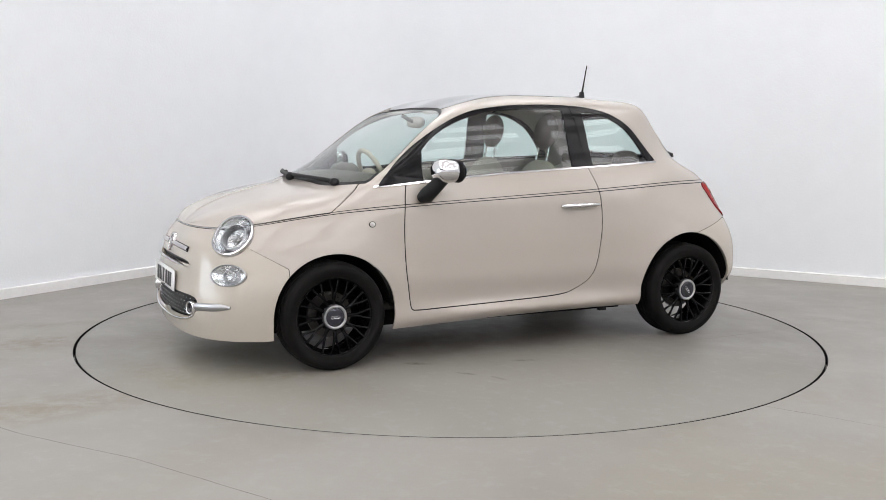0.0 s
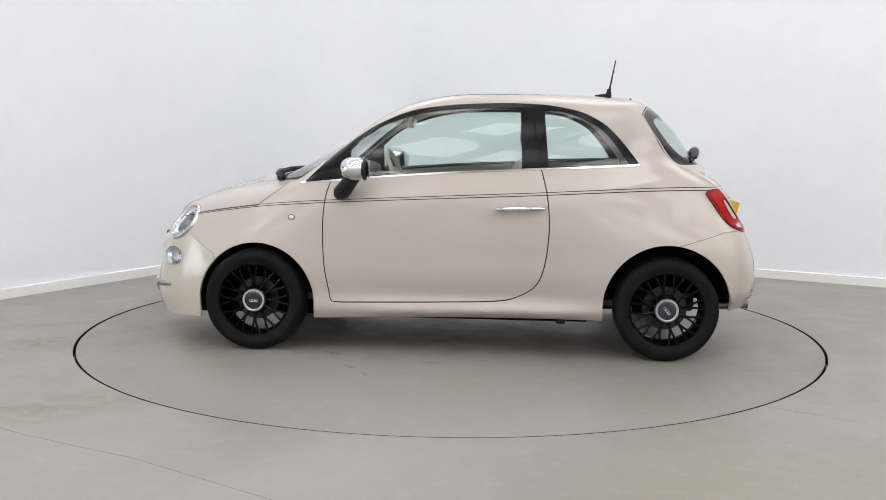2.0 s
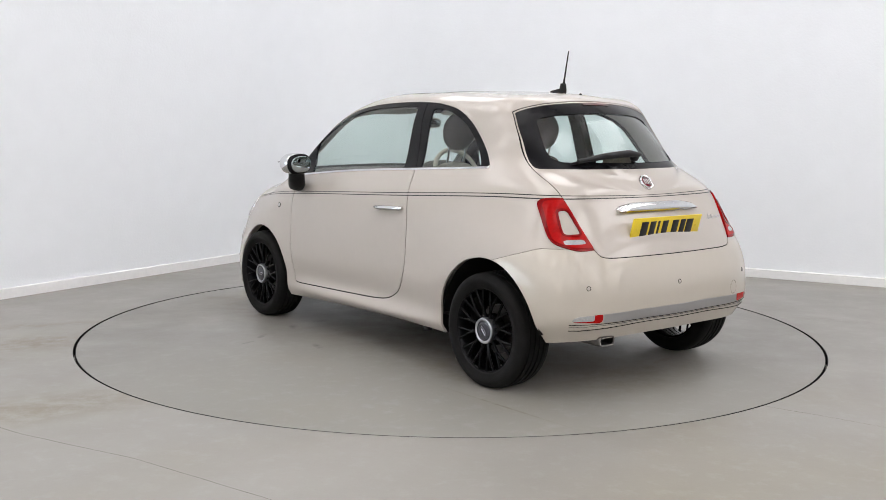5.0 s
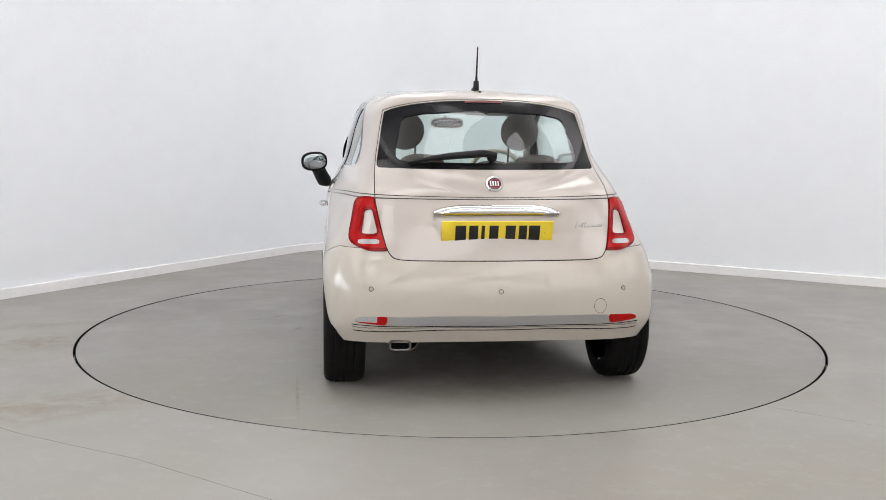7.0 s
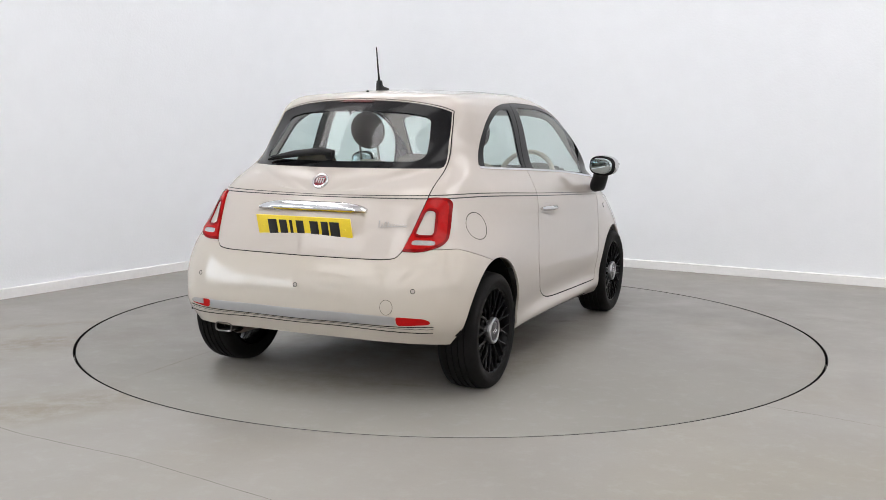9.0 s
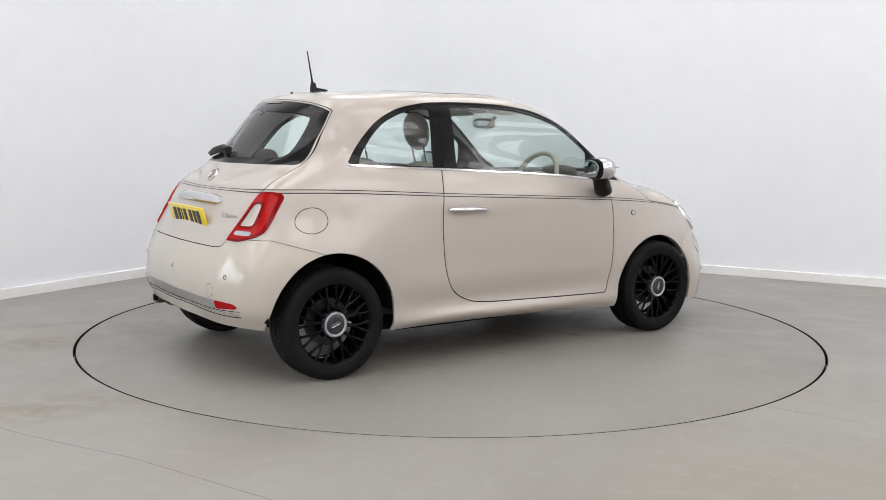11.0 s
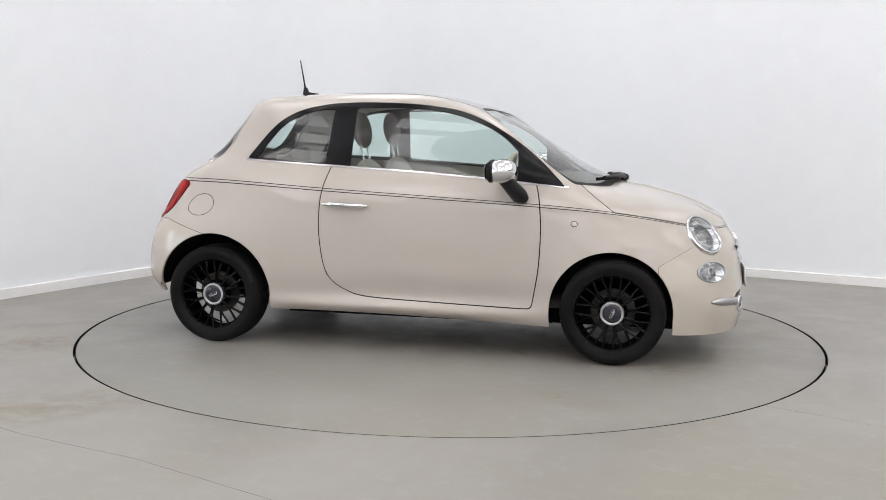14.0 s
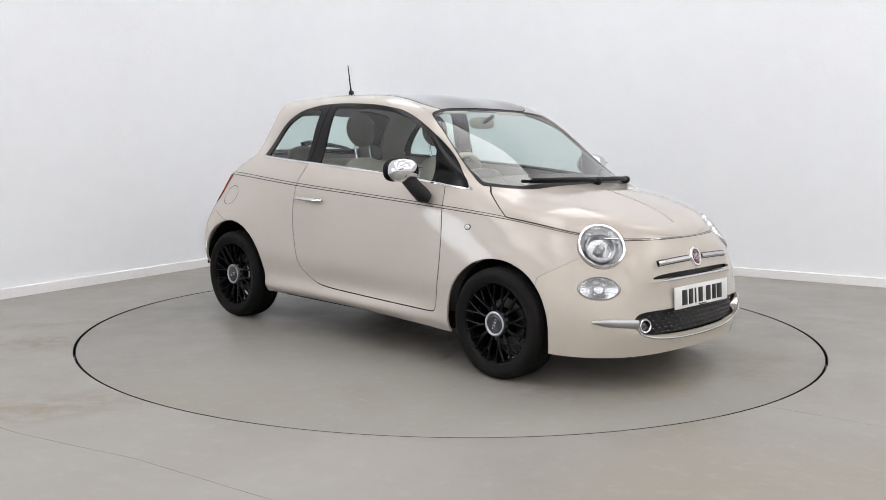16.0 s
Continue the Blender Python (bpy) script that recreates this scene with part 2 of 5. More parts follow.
def tube(points, radius, sides=8, closed=False, squash=1.0):
    """A round bar along points; radius is a number or one per point."""
    pts = [Vector(p) for p in points]
    rad = radius if isinstance(radius, (list, tuple)) else [radius] * len(pts)
    bm, rings = bmesh.new(), []
    n = len(pts)
    for i, p in enumerate(pts):
        a, c = (pts[(i - 1) % n], pts[(i + 1) % n]) if closed else (pts[max(i - 1, 0)], pts[min(i + 1, n - 1)])
        t = (c - a).normalized()
        u = t.cross(Vector((0, 0, 1)) if abs(t.z) < 0.9 else Vector((1, 0, 0))).normalized()
        w = t.cross(u)
        rings.append([bm.verts.new(p + rad[i] * (math.cos(q) * u + squash * math.sin(q) * w))
                      for q in (2 * math.pi * k / sides for k in range(sides))])
    for i in range(n if closed else n - 1):
        r1, r2 = rings[i], rings[(i + 1) % n]
        for k in range(sides):
            bm.faces.new((r1[k], r1[(k + 1) % sides], r2[(k + 1) % sides], r2[k]))
    if not closed:
        bm.faces.new(rings[0])
        bm.faces.new(rings[-1])
    return smooth_by_angle(bm, 50)


def join(*bms):
    """One bmesh out of several."""
    out = bmesh.new()
    for b in bms:
        me = bpy.data.meshes.new("tmp")
        b.to_mesh(me)
        b.free()
        out.from_mesh(me)
        bpy.data.meshes.remove(me)
    return out


def prism(outline, depth, at=(0, 0, 0), bevel=0.0):
    """An outline in x, z pushed along y."""
    bm = bmesh.new()
    vs = [bm.verts.new((x, 0, z)) for x, z in outline]
    f = bm.faces.new(vs)
    ext = bmesh.ops.extrude_face_region(bm, geom=[f])
    bmesh.ops.translate(bm, vec=(0, depth, 0), verts=[v for v in ext["geom"] if isinstance(v, bmesh.types.BMVert)])
    bmesh.ops.recalc_face_normals(bm, faces=bm.faces)
    if bevel:
        bmesh.ops.bevel(bm, geom=bm.edges[:], offset=bevel, segments=2, profile=0.5, affect="EDGES")
    bm.transform(Matrix.Translation(at))
    return smooth_by_angle(bm)


def blob(size, at, power=2.6, nu=24, nv=14, turn=None):
    """A padded, rounded block (superellipsoid)."""
    def c(a, e):
        v = math.cos(a)
        return math.copysign(abs(v) ** e, v)

    def s(a, e):
        v = math.sin(a)
        return math.copysign(abs(v) ** e, v)
    e = 2 / power
    verts, faces = [], []
    for j in range(nv + 1):
        b = -math.pi / 2 + math.pi * j / nv
        for i in range(nu):
            a = 2 * math.pi * i / nu
            verts.append((size[0] / 2 * c(b, e) * c(a, e), size[1] / 2 * c(b, e) * s(a, e), size[2] / 2 * s(b, e)))
    for j in range(nv):
        for i in range(nu):
            k = (i + 1) % nu
            faces.append((j * nu + i, j * nu + k, (j + 1) * nu + k, (j + 1) * nu + i))
    bm = bmesh.new()
    vs = [bm.verts.new(v) for v in verts]
    for f in faces:
        bm.faces.new([vs[q] for q in f])
    bmesh.ops.remove_doubles(bm, verts=bm.verts[:], dist=1e-5)
    bmesh.ops.recalc_face_normals(bm, faces=bm.faces)
    bm.transform(Matrix.Translation(at) @ (turn or Matrix()))
    return smooth_by_angle(bm, 60)


# ---- the room ----
CORNER = Vector((-1.155, 4.44, 0))
DIR_L, DIR_R = Vector((-0.5066, -0.8622, 0)), Vector((0.8799, -0.4751, 0))
LEN_L, LEN_R, HIGH = 23.0, 20.0, 4.8
COVE = 1.05


def curve_through_2d(points, n=14):
    """Points spaced along straight runs."""
    out = []
    for (x0, y0), (x1, y1) in zip(points, points[1:]):
        out += [(x0 + (x1 - x0) * k / n, y0 + (y1 - y0) * k / n) for k in range(n)]
    return out + [points[-1]]


def inner_outline():
    """The rounded corner where the two white walls meet."""
    a, c = CORNER + DIR_L * COVE, CORNER + DIR_R * COVE
    arc = [((1 - q) ** 2) * a + 2 * q * (1 - q) * CORNER + q * q * c for q in (i / 32 for i in range(33))]
    return arc


def wall_strip(line, z0, z1, thick):
    """A wall of some thickness along a line of plan points, the room on its inner side."""
    line = [Vector(p) for p in line]
    n = len(line)
    outs = []
    for i, p in enumerate(line):
        t = (line[min(i + 1, n - 1)] - line[max(i - 1, 0)]).normalized()
        outs.append(p + Vector((-t.y, t.x, 0)) * thick)
    verts = [(*p.xy, z) for z in (z0, z1) for p in line] + [(*p.xy, z) for z in (z0, z1) for p in outs]
    faces = []
    for i in range(n - 1):
        faces += [(i, i + 1, n + i + 1, n + i), (2 * n + i, 3 * n + i, 3 * n + i + 1, 2 * n + i + 1),
                  (n + i, n + i + 1, 3 * n + i + 1, 3 * n + i), (i, 2 * n + i, 2 * n + i + 1, i + 1)]
    faces += [(0, n, 3 * n, 2 * n), (n - 1, 3 * n - 1, 4 * n - 1, 2 * n - 1)]
    bm = bmesh.new()
    vs = [bm.verts.new(v) for v in verts]
    for f in faces:
        bm.faces.new([vs[q] for q in f])
    return smooth_by_angle(bm, 30)


WIN_A, WIN_B, WIN_LO, WIN_HI = 6.6, 13.4, 0.6, 2.0          # the window in the west wall, along it and up


def build_window():
    """A daylit window in the west wall, behind the camera's shoulder: frame, sill, panes, pale sky outside."""
    mid = CORNER + DIR_L * (WIN_A + WIN_B) / 2
    ang = math.degrees(math.atan2(DIR_L.y, DIR_L.x))
    w, h = WIN_B - WIN_A, WIN_HI - WIN_LO
    win = new("window_1")
    t = 0.06
    part("window_frame", join(box((w, .09, t), (0, 0, h / 2 - t / 2), .006), box((w, .09, t), (0, 0, -h / 2 + t / 2), .006),
                              box((t, .09, h - 2 * t - .002), (-w / 2 + t / 2, 0, 0), .006), box((t, .09, h - 2 * t - .002), (w / 2 - t / 2, 0, 0), .006),
                              *(box((t * .8, .08, h - 2 * t - .002), (x, 0, 0), .006) for x in (-w / 4, 0, w / 4))), SKIRT, win)
    for x in (-w * 3 / 8, -w / 8, w / 8, w * 3 / 8):
        pane = part("pane", box((w / 4 - .09, .006, h - 2 * t), (x, 0, 0), .001), LENS, win)
        pane.visible_shadow = False
    part("window_sill", box((w + .1, .22, .03), (0, -.02, -h / 2 - .016), .006), SKIRT, win)
    win.matrix_basis = pose(mid.x - DIR_R.x * .07, mid.y - DIR_R.y * .07, (WIN_LO + WIN_HI) / 2, 0, 0, ang)
    tagged(win, "white-framed four-pane window, bright daylight outside", "window", kind="structure")
    out = mid - DIR_R * 1.0
    sky = part("backdrop", box((w + 2.4, .02, h + 2.4), (0, 0, 0), .005), DAYLIGHT_SKY, None)
    sky.matrix_basis = pose(out.x, out.y, (WIN_LO + WIN_HI) / 2, 0, 0, ang)
    tagged(sky, "plain pale daylight sky outside the window", "backdrop", kind="structure")


def build_room():
    arc = inner_outline()
    far_l, far_r = CORNER + DIR_L * LEN_L, CORNER + DIR_R * LEN_R
    back = far_l + DIR_R * LEN_R
    def build_wall(name, *strips):
        return part(name, join(*strips) if len(strips) > 1 else strips[0], WALL, None)
    p1, p2 = CORNER + DIR_L * WIN_B, CORNER + DIR_L * WIN_A
    tagged(build_wall("wall_west", wall_strip([far_l, p1], 0, HIGH, .15), wall_strip([p1, p2], 0, WIN_LO, .15),
                      wall_strip([p1, p2], WIN_HI, HIGH, .15)), "smooth white painted studio wall", "wall", kind="structure")
    tagged(build_wall("wall_north", wall_strip([p2] + arc + [far_r], 0, HIGH, .15)), "smooth white painted studio wall", "wall", kind="structure")
    tagged(build_wall("wall_east", wall_strip([far_r, back], 0, HIGH, .15)), "smooth white painted studio wall", "wall", kind="structure")
    tagged(build_wall("wall_south", wall_strip([back, far_l], 0, HIGH, .15)), "smooth white painted studio wall", "wall", kind="structure")
    # skirting: a board with a rounded top, along both seen walls
    def skirting(line):
        line = [Vector(p) for p in line]
        prof = [(0.020, 0.0), (0.020, 0.070), (0.017, 0.074), (0.0, 0.077)]
        bm, rows = bmesh.new(), []
        for i, p in enumerate(line):
            t = (line[min(i + 1, len(line) - 1)] - line[max(i - 1, 0)]).normalized()
            inn = Vector((t.y, -t.x, 0))
            rows.append([bm.verts.new(p + inn * a + Vector((0, 0, z))) for a, z in prof])
        for r1, r2 in zip(rows, rows[1:]):
            for k in range(len(prof) - 1):
                bm.faces.new((r1[k], r2[k], r2[k + 1], r1[k + 1])).smooth = False
        return bm
    tagged(part("baseboard", skirting([far_l] + arc + [far_r]), SKIRT, None), "white painted skirting board at the wall foot", "baseboard", kind="structure")
    # floor with a round hole for the turntable
    bm = bmesh.new()
    ring = [bm.verts.new((TABLE_R * math.cos(a), TABLE_R * math.sin(a), 0)) for a in (2 * math.pi * i / 256 for i in range(256))]
    rim2 = [bm.verts.new((TABLE_R * math.cos(a), TABLE_R * math.sin(a), -0.06)) for a in (2 * math.pi * i / 256 for i in range(256))]
    outer = []
    for i in range(256):
        a = 2 * math.pi * i / 256
        d = Vector((math.cos(a), math.sin(a), 0))
        r = 32.0
        outer.append(bm.verts.new((r * d.x, r * d.y - 2.0, 0)))
    for i in range(256):
        k = (i + 1) % 256
        bm.faces.new((ring[i], ring[k], outer[k], outer[i]))
        bm.faces.new((ring[k], ring[i], rim2[i], rim2[k]))
    bm.faces.new(list(reversed(rim2)))
    floor = part("floor", bm, FLOOR, None)
    # hairline cracks in the screed
    for line in ([(-2.3, -1.95), (-1.76, -2.295), (-1.2, -2.58), (-0.61, -2.976), (-.2, -3.3)], [(1.45, -1.72), (1.756, -1.937), (1.95, -2.09), (2.6, -2.55)]):
        pts = curve_through_2d(line)
        bmc, last = bmesh.new(), None
        for i, (x, y) in enumerate(pts):
            wob = .006 * noise.noise((x * 5, y * 5, 0))
            hw = .0016 + .0012 * noise.noise((x * 9, y * 9, 3))
            a, c = bmc.verts.new((x + wob, y + wob + hw, .0006)), bmc.verts.new((x + wob, y + wob - hw, .0006))
            if last:
                bmc.faces.new((last[0], a, c, last[1]))
            last = (a, c)
        part("crack", bmc, CRACK, floor, "hairline crack in the floor")
    tagged(floor, "grey-beige painted concrete floor with ochre stains", "floor", kind="structure")
    # dark ring lining the turntable's pit, added so the gap shows as deep shade
    tagged(part("trim", revolve([(TABLE_R - .003, -.055), (TABLE_R - .003, -.0015), (TABLE_R - .0005, -.0015), (TABLE_R - .0005, -.055)], 256, "z"), GAP, None),
           "dark ring added in the turntable gap to deepen its shade", "trim", kind="structure")
    # ceiling
    c = [far_l, CORNER, far_r, back]
    bm = bmesh.new()
    lo = [bm.verts.new((p.x, p.y, HIGH)) for p in c]
    hi = [bm.verts.new((p.x, p.y, HIGH + 0.15)) for p in c]
    bm.faces.new(lo)
    bm.faces.new(hi)
    for i in range(4):
        bm.faces.new((lo[i], lo[(i + 1) % 4], hi[(i + 1) % 4], hi[i]))
    tagged(part("ceiling", bm, CEIL, None), "plain pale grey painted ceiling", "ceiling", kind="structure")


def build_ceiling_lights():
    """Rows of fabric soft boxes hung level under the ceiling."""
    lamp = new("soft_box")
    w, d = 2.2, 1.3
    part("frame", join(box((w, .06, .16), (0, d / 2, 0), .008), box((w, .06, .16), (0, -d / 2, 0), .008),
                       box((.06, d - .062, .16), (w / 2 - .03, 0, 0), .008), box((.06, d - .062, .16), (-w / 2 + .03, 0, 0), .008)), SKIRT, lamp)
    part("diffuser", box((w - .13, d - .07, .02), (0, 0, -.05), .004), DIFFUSER, lamp)
    for x in (-.8, .8):
        part("hanger", tube([(x, 0, -.03), (x, 0, .41)], .012, 6), SATIN, lamp)
    tagged(lamp, "white fabric soft box hung level under the studio ceiling, lit", "studio light", "soft boxes")
    along_l = math.degrees(math.atan2(DIR_L.y, DIR_L.x))
    spots = [(1.64 + 3.28 * i, 1.25 + 2.5 * j) for i in range(7) for j in range(8)]
    for i, (a, b) in enumerate(spots):
        p = CORNER + DIR_L * a + DIR_R * b
        m = pose(p.x, p.y, 4.38, 0, 0, along_l)
        if i == 0:
            lamp.matrix_basis = m
        else:
            copy_thing(lamp, m)


def build_turntable():
    table = new("turntable")
    r = TABLE_R - 0.0165
    bm = revolve([(0.0, 0.0), (r - 0.004, 0.0), (r, -0.003), (r, -0.05)], 256, "z")
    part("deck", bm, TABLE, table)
    part("edge_strip", revolve([(r + 0.0005, -0.05), (r + 0.0005, -0.003), (r + 0.004, -0.003), (r + 0.004, -0.05)], 256, "z"), GAP, table, "thin dark steel edge strip")
    return tagged(table, "round floor-level turntable, grey deck stained and with car shade painted in", "turntable")


build_room()
build_window()
build_ceiling_lights()
turntable = build_turntable()


# ---- the car ----
# Body as a smooth skin over guide lines. Each line runs from the nose's middle round one flank to the tail's middle,
# x out from the middle, y ahead from the middle of the wheelbase, z up. The last lines climb to the roof's middle.
def guide(xs, ys, zs):
    return np.stack([np.array(xs, float), np.array(ys, float), np.array(zs, float)], 1)


LINES = [
    # lower edge
    guide([0, .29, .475, .63, .725, .76, .77, .745, .735, .735, .735, .74, .755, .775, .76, .69, .53, .28, 0],
          [1.842, 1.828, 1.785, 1.685, 1.54, 1.37, 1.13, .82, .45, .15, -.2, -.5, -.85, -1.15, -1.38, -1.56, -1.65, -1.68, -1.69],
          [.178, .178, .178, .178, .18, .184, .19, .19, .20, .208, .214, .216, .214, .225, .262, .283, .291, .296, .297]),
    guide([0, .29, .482, .638, .735, .777, .79, .775, .765, .765, .766, .77, .785, .805, .798, .735, .56, .28, 0],
          [1.872, 1.857, 1.812, 1.71, 1.545, 1.36, 1.13, .82, .45, .15, -.2, -.5, -.85, -1.15, -1.40, -1.59, -1.685, -1.715, -1.725],
          [.29, .29, .29, .29, .295, .30, .30, .30, .30, .30, .30, .30, .30, .31, .34, .36, .36, .36, .36]),
    guide([0, .29, .48, .635, .733, .776, .793, .785, .775, .776, .778, .785, .80, .82, .812, .747, .57, .28, 0],
          [1.86, 1.845, 1.797, 1.695, 1.535, 1.35, 1.13, .82, .45, .15, -.2, -.5, -.85, -1.15, -1.40, -1.59, -1.69, -1.725, -1.735],
          [.42, .42, .42, .42, .42, .42, .42, .42, .41, .41, .41, .41, .41, .42, .44, .46, .46, .46, .46]),
    guide([0, .29, .47, .62, .718, .768, .79, .785, .781, .783, .786, .79, .805, .82, .81, .747, .57, .28, 0],
          [1.84, 1.825, 1.777, 1.667, 1.51, 1.32, 1.13, .82, .45, .15, -.2, -.5, -.85, -1.15, -1.38, -1.575, -1.675, -1.71, -1.72],
          [.53, .53, .53, .53, .52, .52, .53, .53, .53, .535, .54, .54, .54, .55, .57, .58, .58, .58, .58]),
    guide([0, .29, .46, .61, .70, .747, .773, .777, .782, .786, .789, .793, .80, .80, .78, .715, .555, .28, 0],
          [1.812, 1.798, 1.745, 1.625, 1.475, 1.30, 1.13, .83, .45, .15, -.2, -.5, -.85, -1.15, -1.35, -1.53, -1.62, -1.65, -1.66],
          [.634, .634, .634, .634, .625, .63, .64, .645, .65, .655, .66, .665, .67, .68, .70, .71, .715, .72, .72]),
    guide([0, .285, .45, .592, .675, .715, .742, .766, .777, .781, .784, .787, .78, .748, .715, .668, .54, .28, 0],
          [1.785, 1.77, 1.70, 1.585, 1.45, 1.29, 1.13, .84, .45, .15, -.2, -.5, -.85, -1.14, -1.32, -1.465, -1.57, -1.605, -1.615],
          [.685, .685, .69, .695, .70, .715, .73, .75, .77, .78, .79, .80, .81, .82, .82, .82, .825, .83, .83]),
    # pinstripe line: bonnet lip, waist, over the tailgate
    guide([0, .28, .44, .565, .64, .672, .702, .748, .766, .772, .774, .772, .748, .703, .668, .62, .515, .28, 0],
          [1.752, 1.73, 1.655, 1.55, 1.42, 1.28, 1.13, .85, .45, .15, -.2, -.5, -.85, -1.12, -1.27, -1.41, -1.50, -1.545, -1.555],
          [.735, .738, .742, .757, .783, .806, .826, .85, .873, .888, .905, .92, .939, .95, .953, .955, .955, .953, .952]),
    # foot of the side windows
    guide([0, .245, .37, .48, .555, .60, .635, .69, .702, .706, .704, .698, .665, .628, .595, .552, .45, .24, 0],
          [1.752, 1.725, 1.648, 1.543, 1.415, 1.275, 1.13, .855, .45, .15, -.2, -.5, -.85, -1.07, -1.17, -1.28, -1.40, -1.515, -1.555],
          [.735, .763, .793, .817, .845, .865, .885, .96, .992, 1.015, 1.034, 1.048, 1.066, 1.08, 1.082, 1.06, 1.03, .985, .952]),
    # half way up the windows
    guide([0, .205, .31, .40, .47, .515, .55, .66, .66, .658, .65, .638, .605, .568, .54, .515, .40, .20, 0],
          [1.752, 1.716, 1.64, 1.535, 1.41, 1.275, 1.14, .83, .455, .15, -.2, -.5, -.85, -1.03, -1.115, -1.208, -1.375, -1.505, -1.555],
          [.735, .78, .815, .845, .873, .893, .91, 1.0, 1.13, 1.19, 1.22, 1.23, 1.235, 1.22, 1.205, 1.14, 1.07, 1.0, .952]),
    # roof rail
    guide([0, .16, .24, .31, .365, .41, .45, .61, .58, .555, .54, .528, .513, .496, .484, .468, .325, .15, 0],
          [1.752, 1.71, 1.628, 1.523, 1.40, 1.275, 1.155, .81, .43, .125, -.2, -.5, -.85, -1.01, -1.07, -1.162, -1.375, -1.50, -1.555],
          [.735, .785, .826, .862, .893, .914, .93, 1.045, 1.322, 1.420, 1.440, 1.438, 1.420, 1.396, 1.330, 1.225, 1.10, 1.013, .952]),
    guide([0, .08, .12, .16, .19, .21, .24, .34, .32, .32, .315, .305, .295, .285, .275, .25, .17, .075, 0],
          [1.752, 1.705, 1.617, 1.51, 1.38, 1.272, 1.18, .90, .48, .14, -.2, -.5, -.85, -1.035, -1.125, -1.252, -1.405, -1.503, -1.555],
          [.735, .788, .833, .875, .909, .933, .948, 1.055, 1.315, 1.445, 1.477, 1.477, 1.460, 1.437, 1.38, 1.258, 1.10, 1.018, .952]),
    guide([0, 0, 0, 0, 0, 0, 0, 0, 0, 0, 0, 0, 0, 0, 0, 0, 0, 0, 0],
          [1.752, 1.703, 1.613, 1.505, 1.372, 1.27, 1.19, .935, .50, .145, -.2, -.5, -.85, -1.05, -1.155, -1.295, -1.43, -1.505, -1.555],
          [.735, .786, .837, .882, .918, .943, .957, 1.06, 1.315, 1.454, 1.487, 1.489, 1.474, 1.450, 1.39, 1.262, 1.10, 1.02, .952]),
]
# the sill swells a little below the doors
SILL = 0.42 * LINES[0] + 0.58 * LINES[1]
SILL[7:13, 0] += (.014, .036, .042, .042, .036, .016)
LINES.insert(1, SILL)
STRIPE_ROW = 7
# the tailgate runs in one even curve from the glass to the bumper
for line in LINES[STRIPE_ROW:]:
    line[-2:, 1] += .022
    line[-3, 1] += .010
LINES[STRIPE_ROW - 1][-3:, 1] += .012


def spline_rows(knots, wanted):
    """Weights of a natural cubic spline: values at wanted = weights @ values at knots."""
    n = len(knots)
    h = np.diff(knots)
    a, r = np.zeros((n, n)), np.zeros((n, n))
    a[0, 0] = a[-1, -1] = 1
    for i in range(1, n - 1):
        a[i, i - 1:i + 2] = h[i - 1], 2 * (h[i - 1] + h[i]), h[i]
        r[i, i - 1:i + 2] = 6 / h[i - 1], -6 / h[i - 1] - 6 / h[i], 6 / h[i]
    curv = np.linalg.solve(a, r)
    k = np.clip(np.searchsorted(knots, wanted, side="right") - 1, 0, n - 2)
    t0, t1 = knots[k + 1] - wanted, wanted - knots[k]
    hk = h[k]
    eye = np.eye(n)
    return ((t0 / hk)[:, None] * eye[k] + (t1 / hk)[:, None] * eye[k + 1]
            + (((t0 ** 3 / hk - t0 * hk) / 6)[:, None] * curv[k] + ((t1 ** 3 / hk - t1 * hk) / 6)[:, None] * curv[k + 1]))


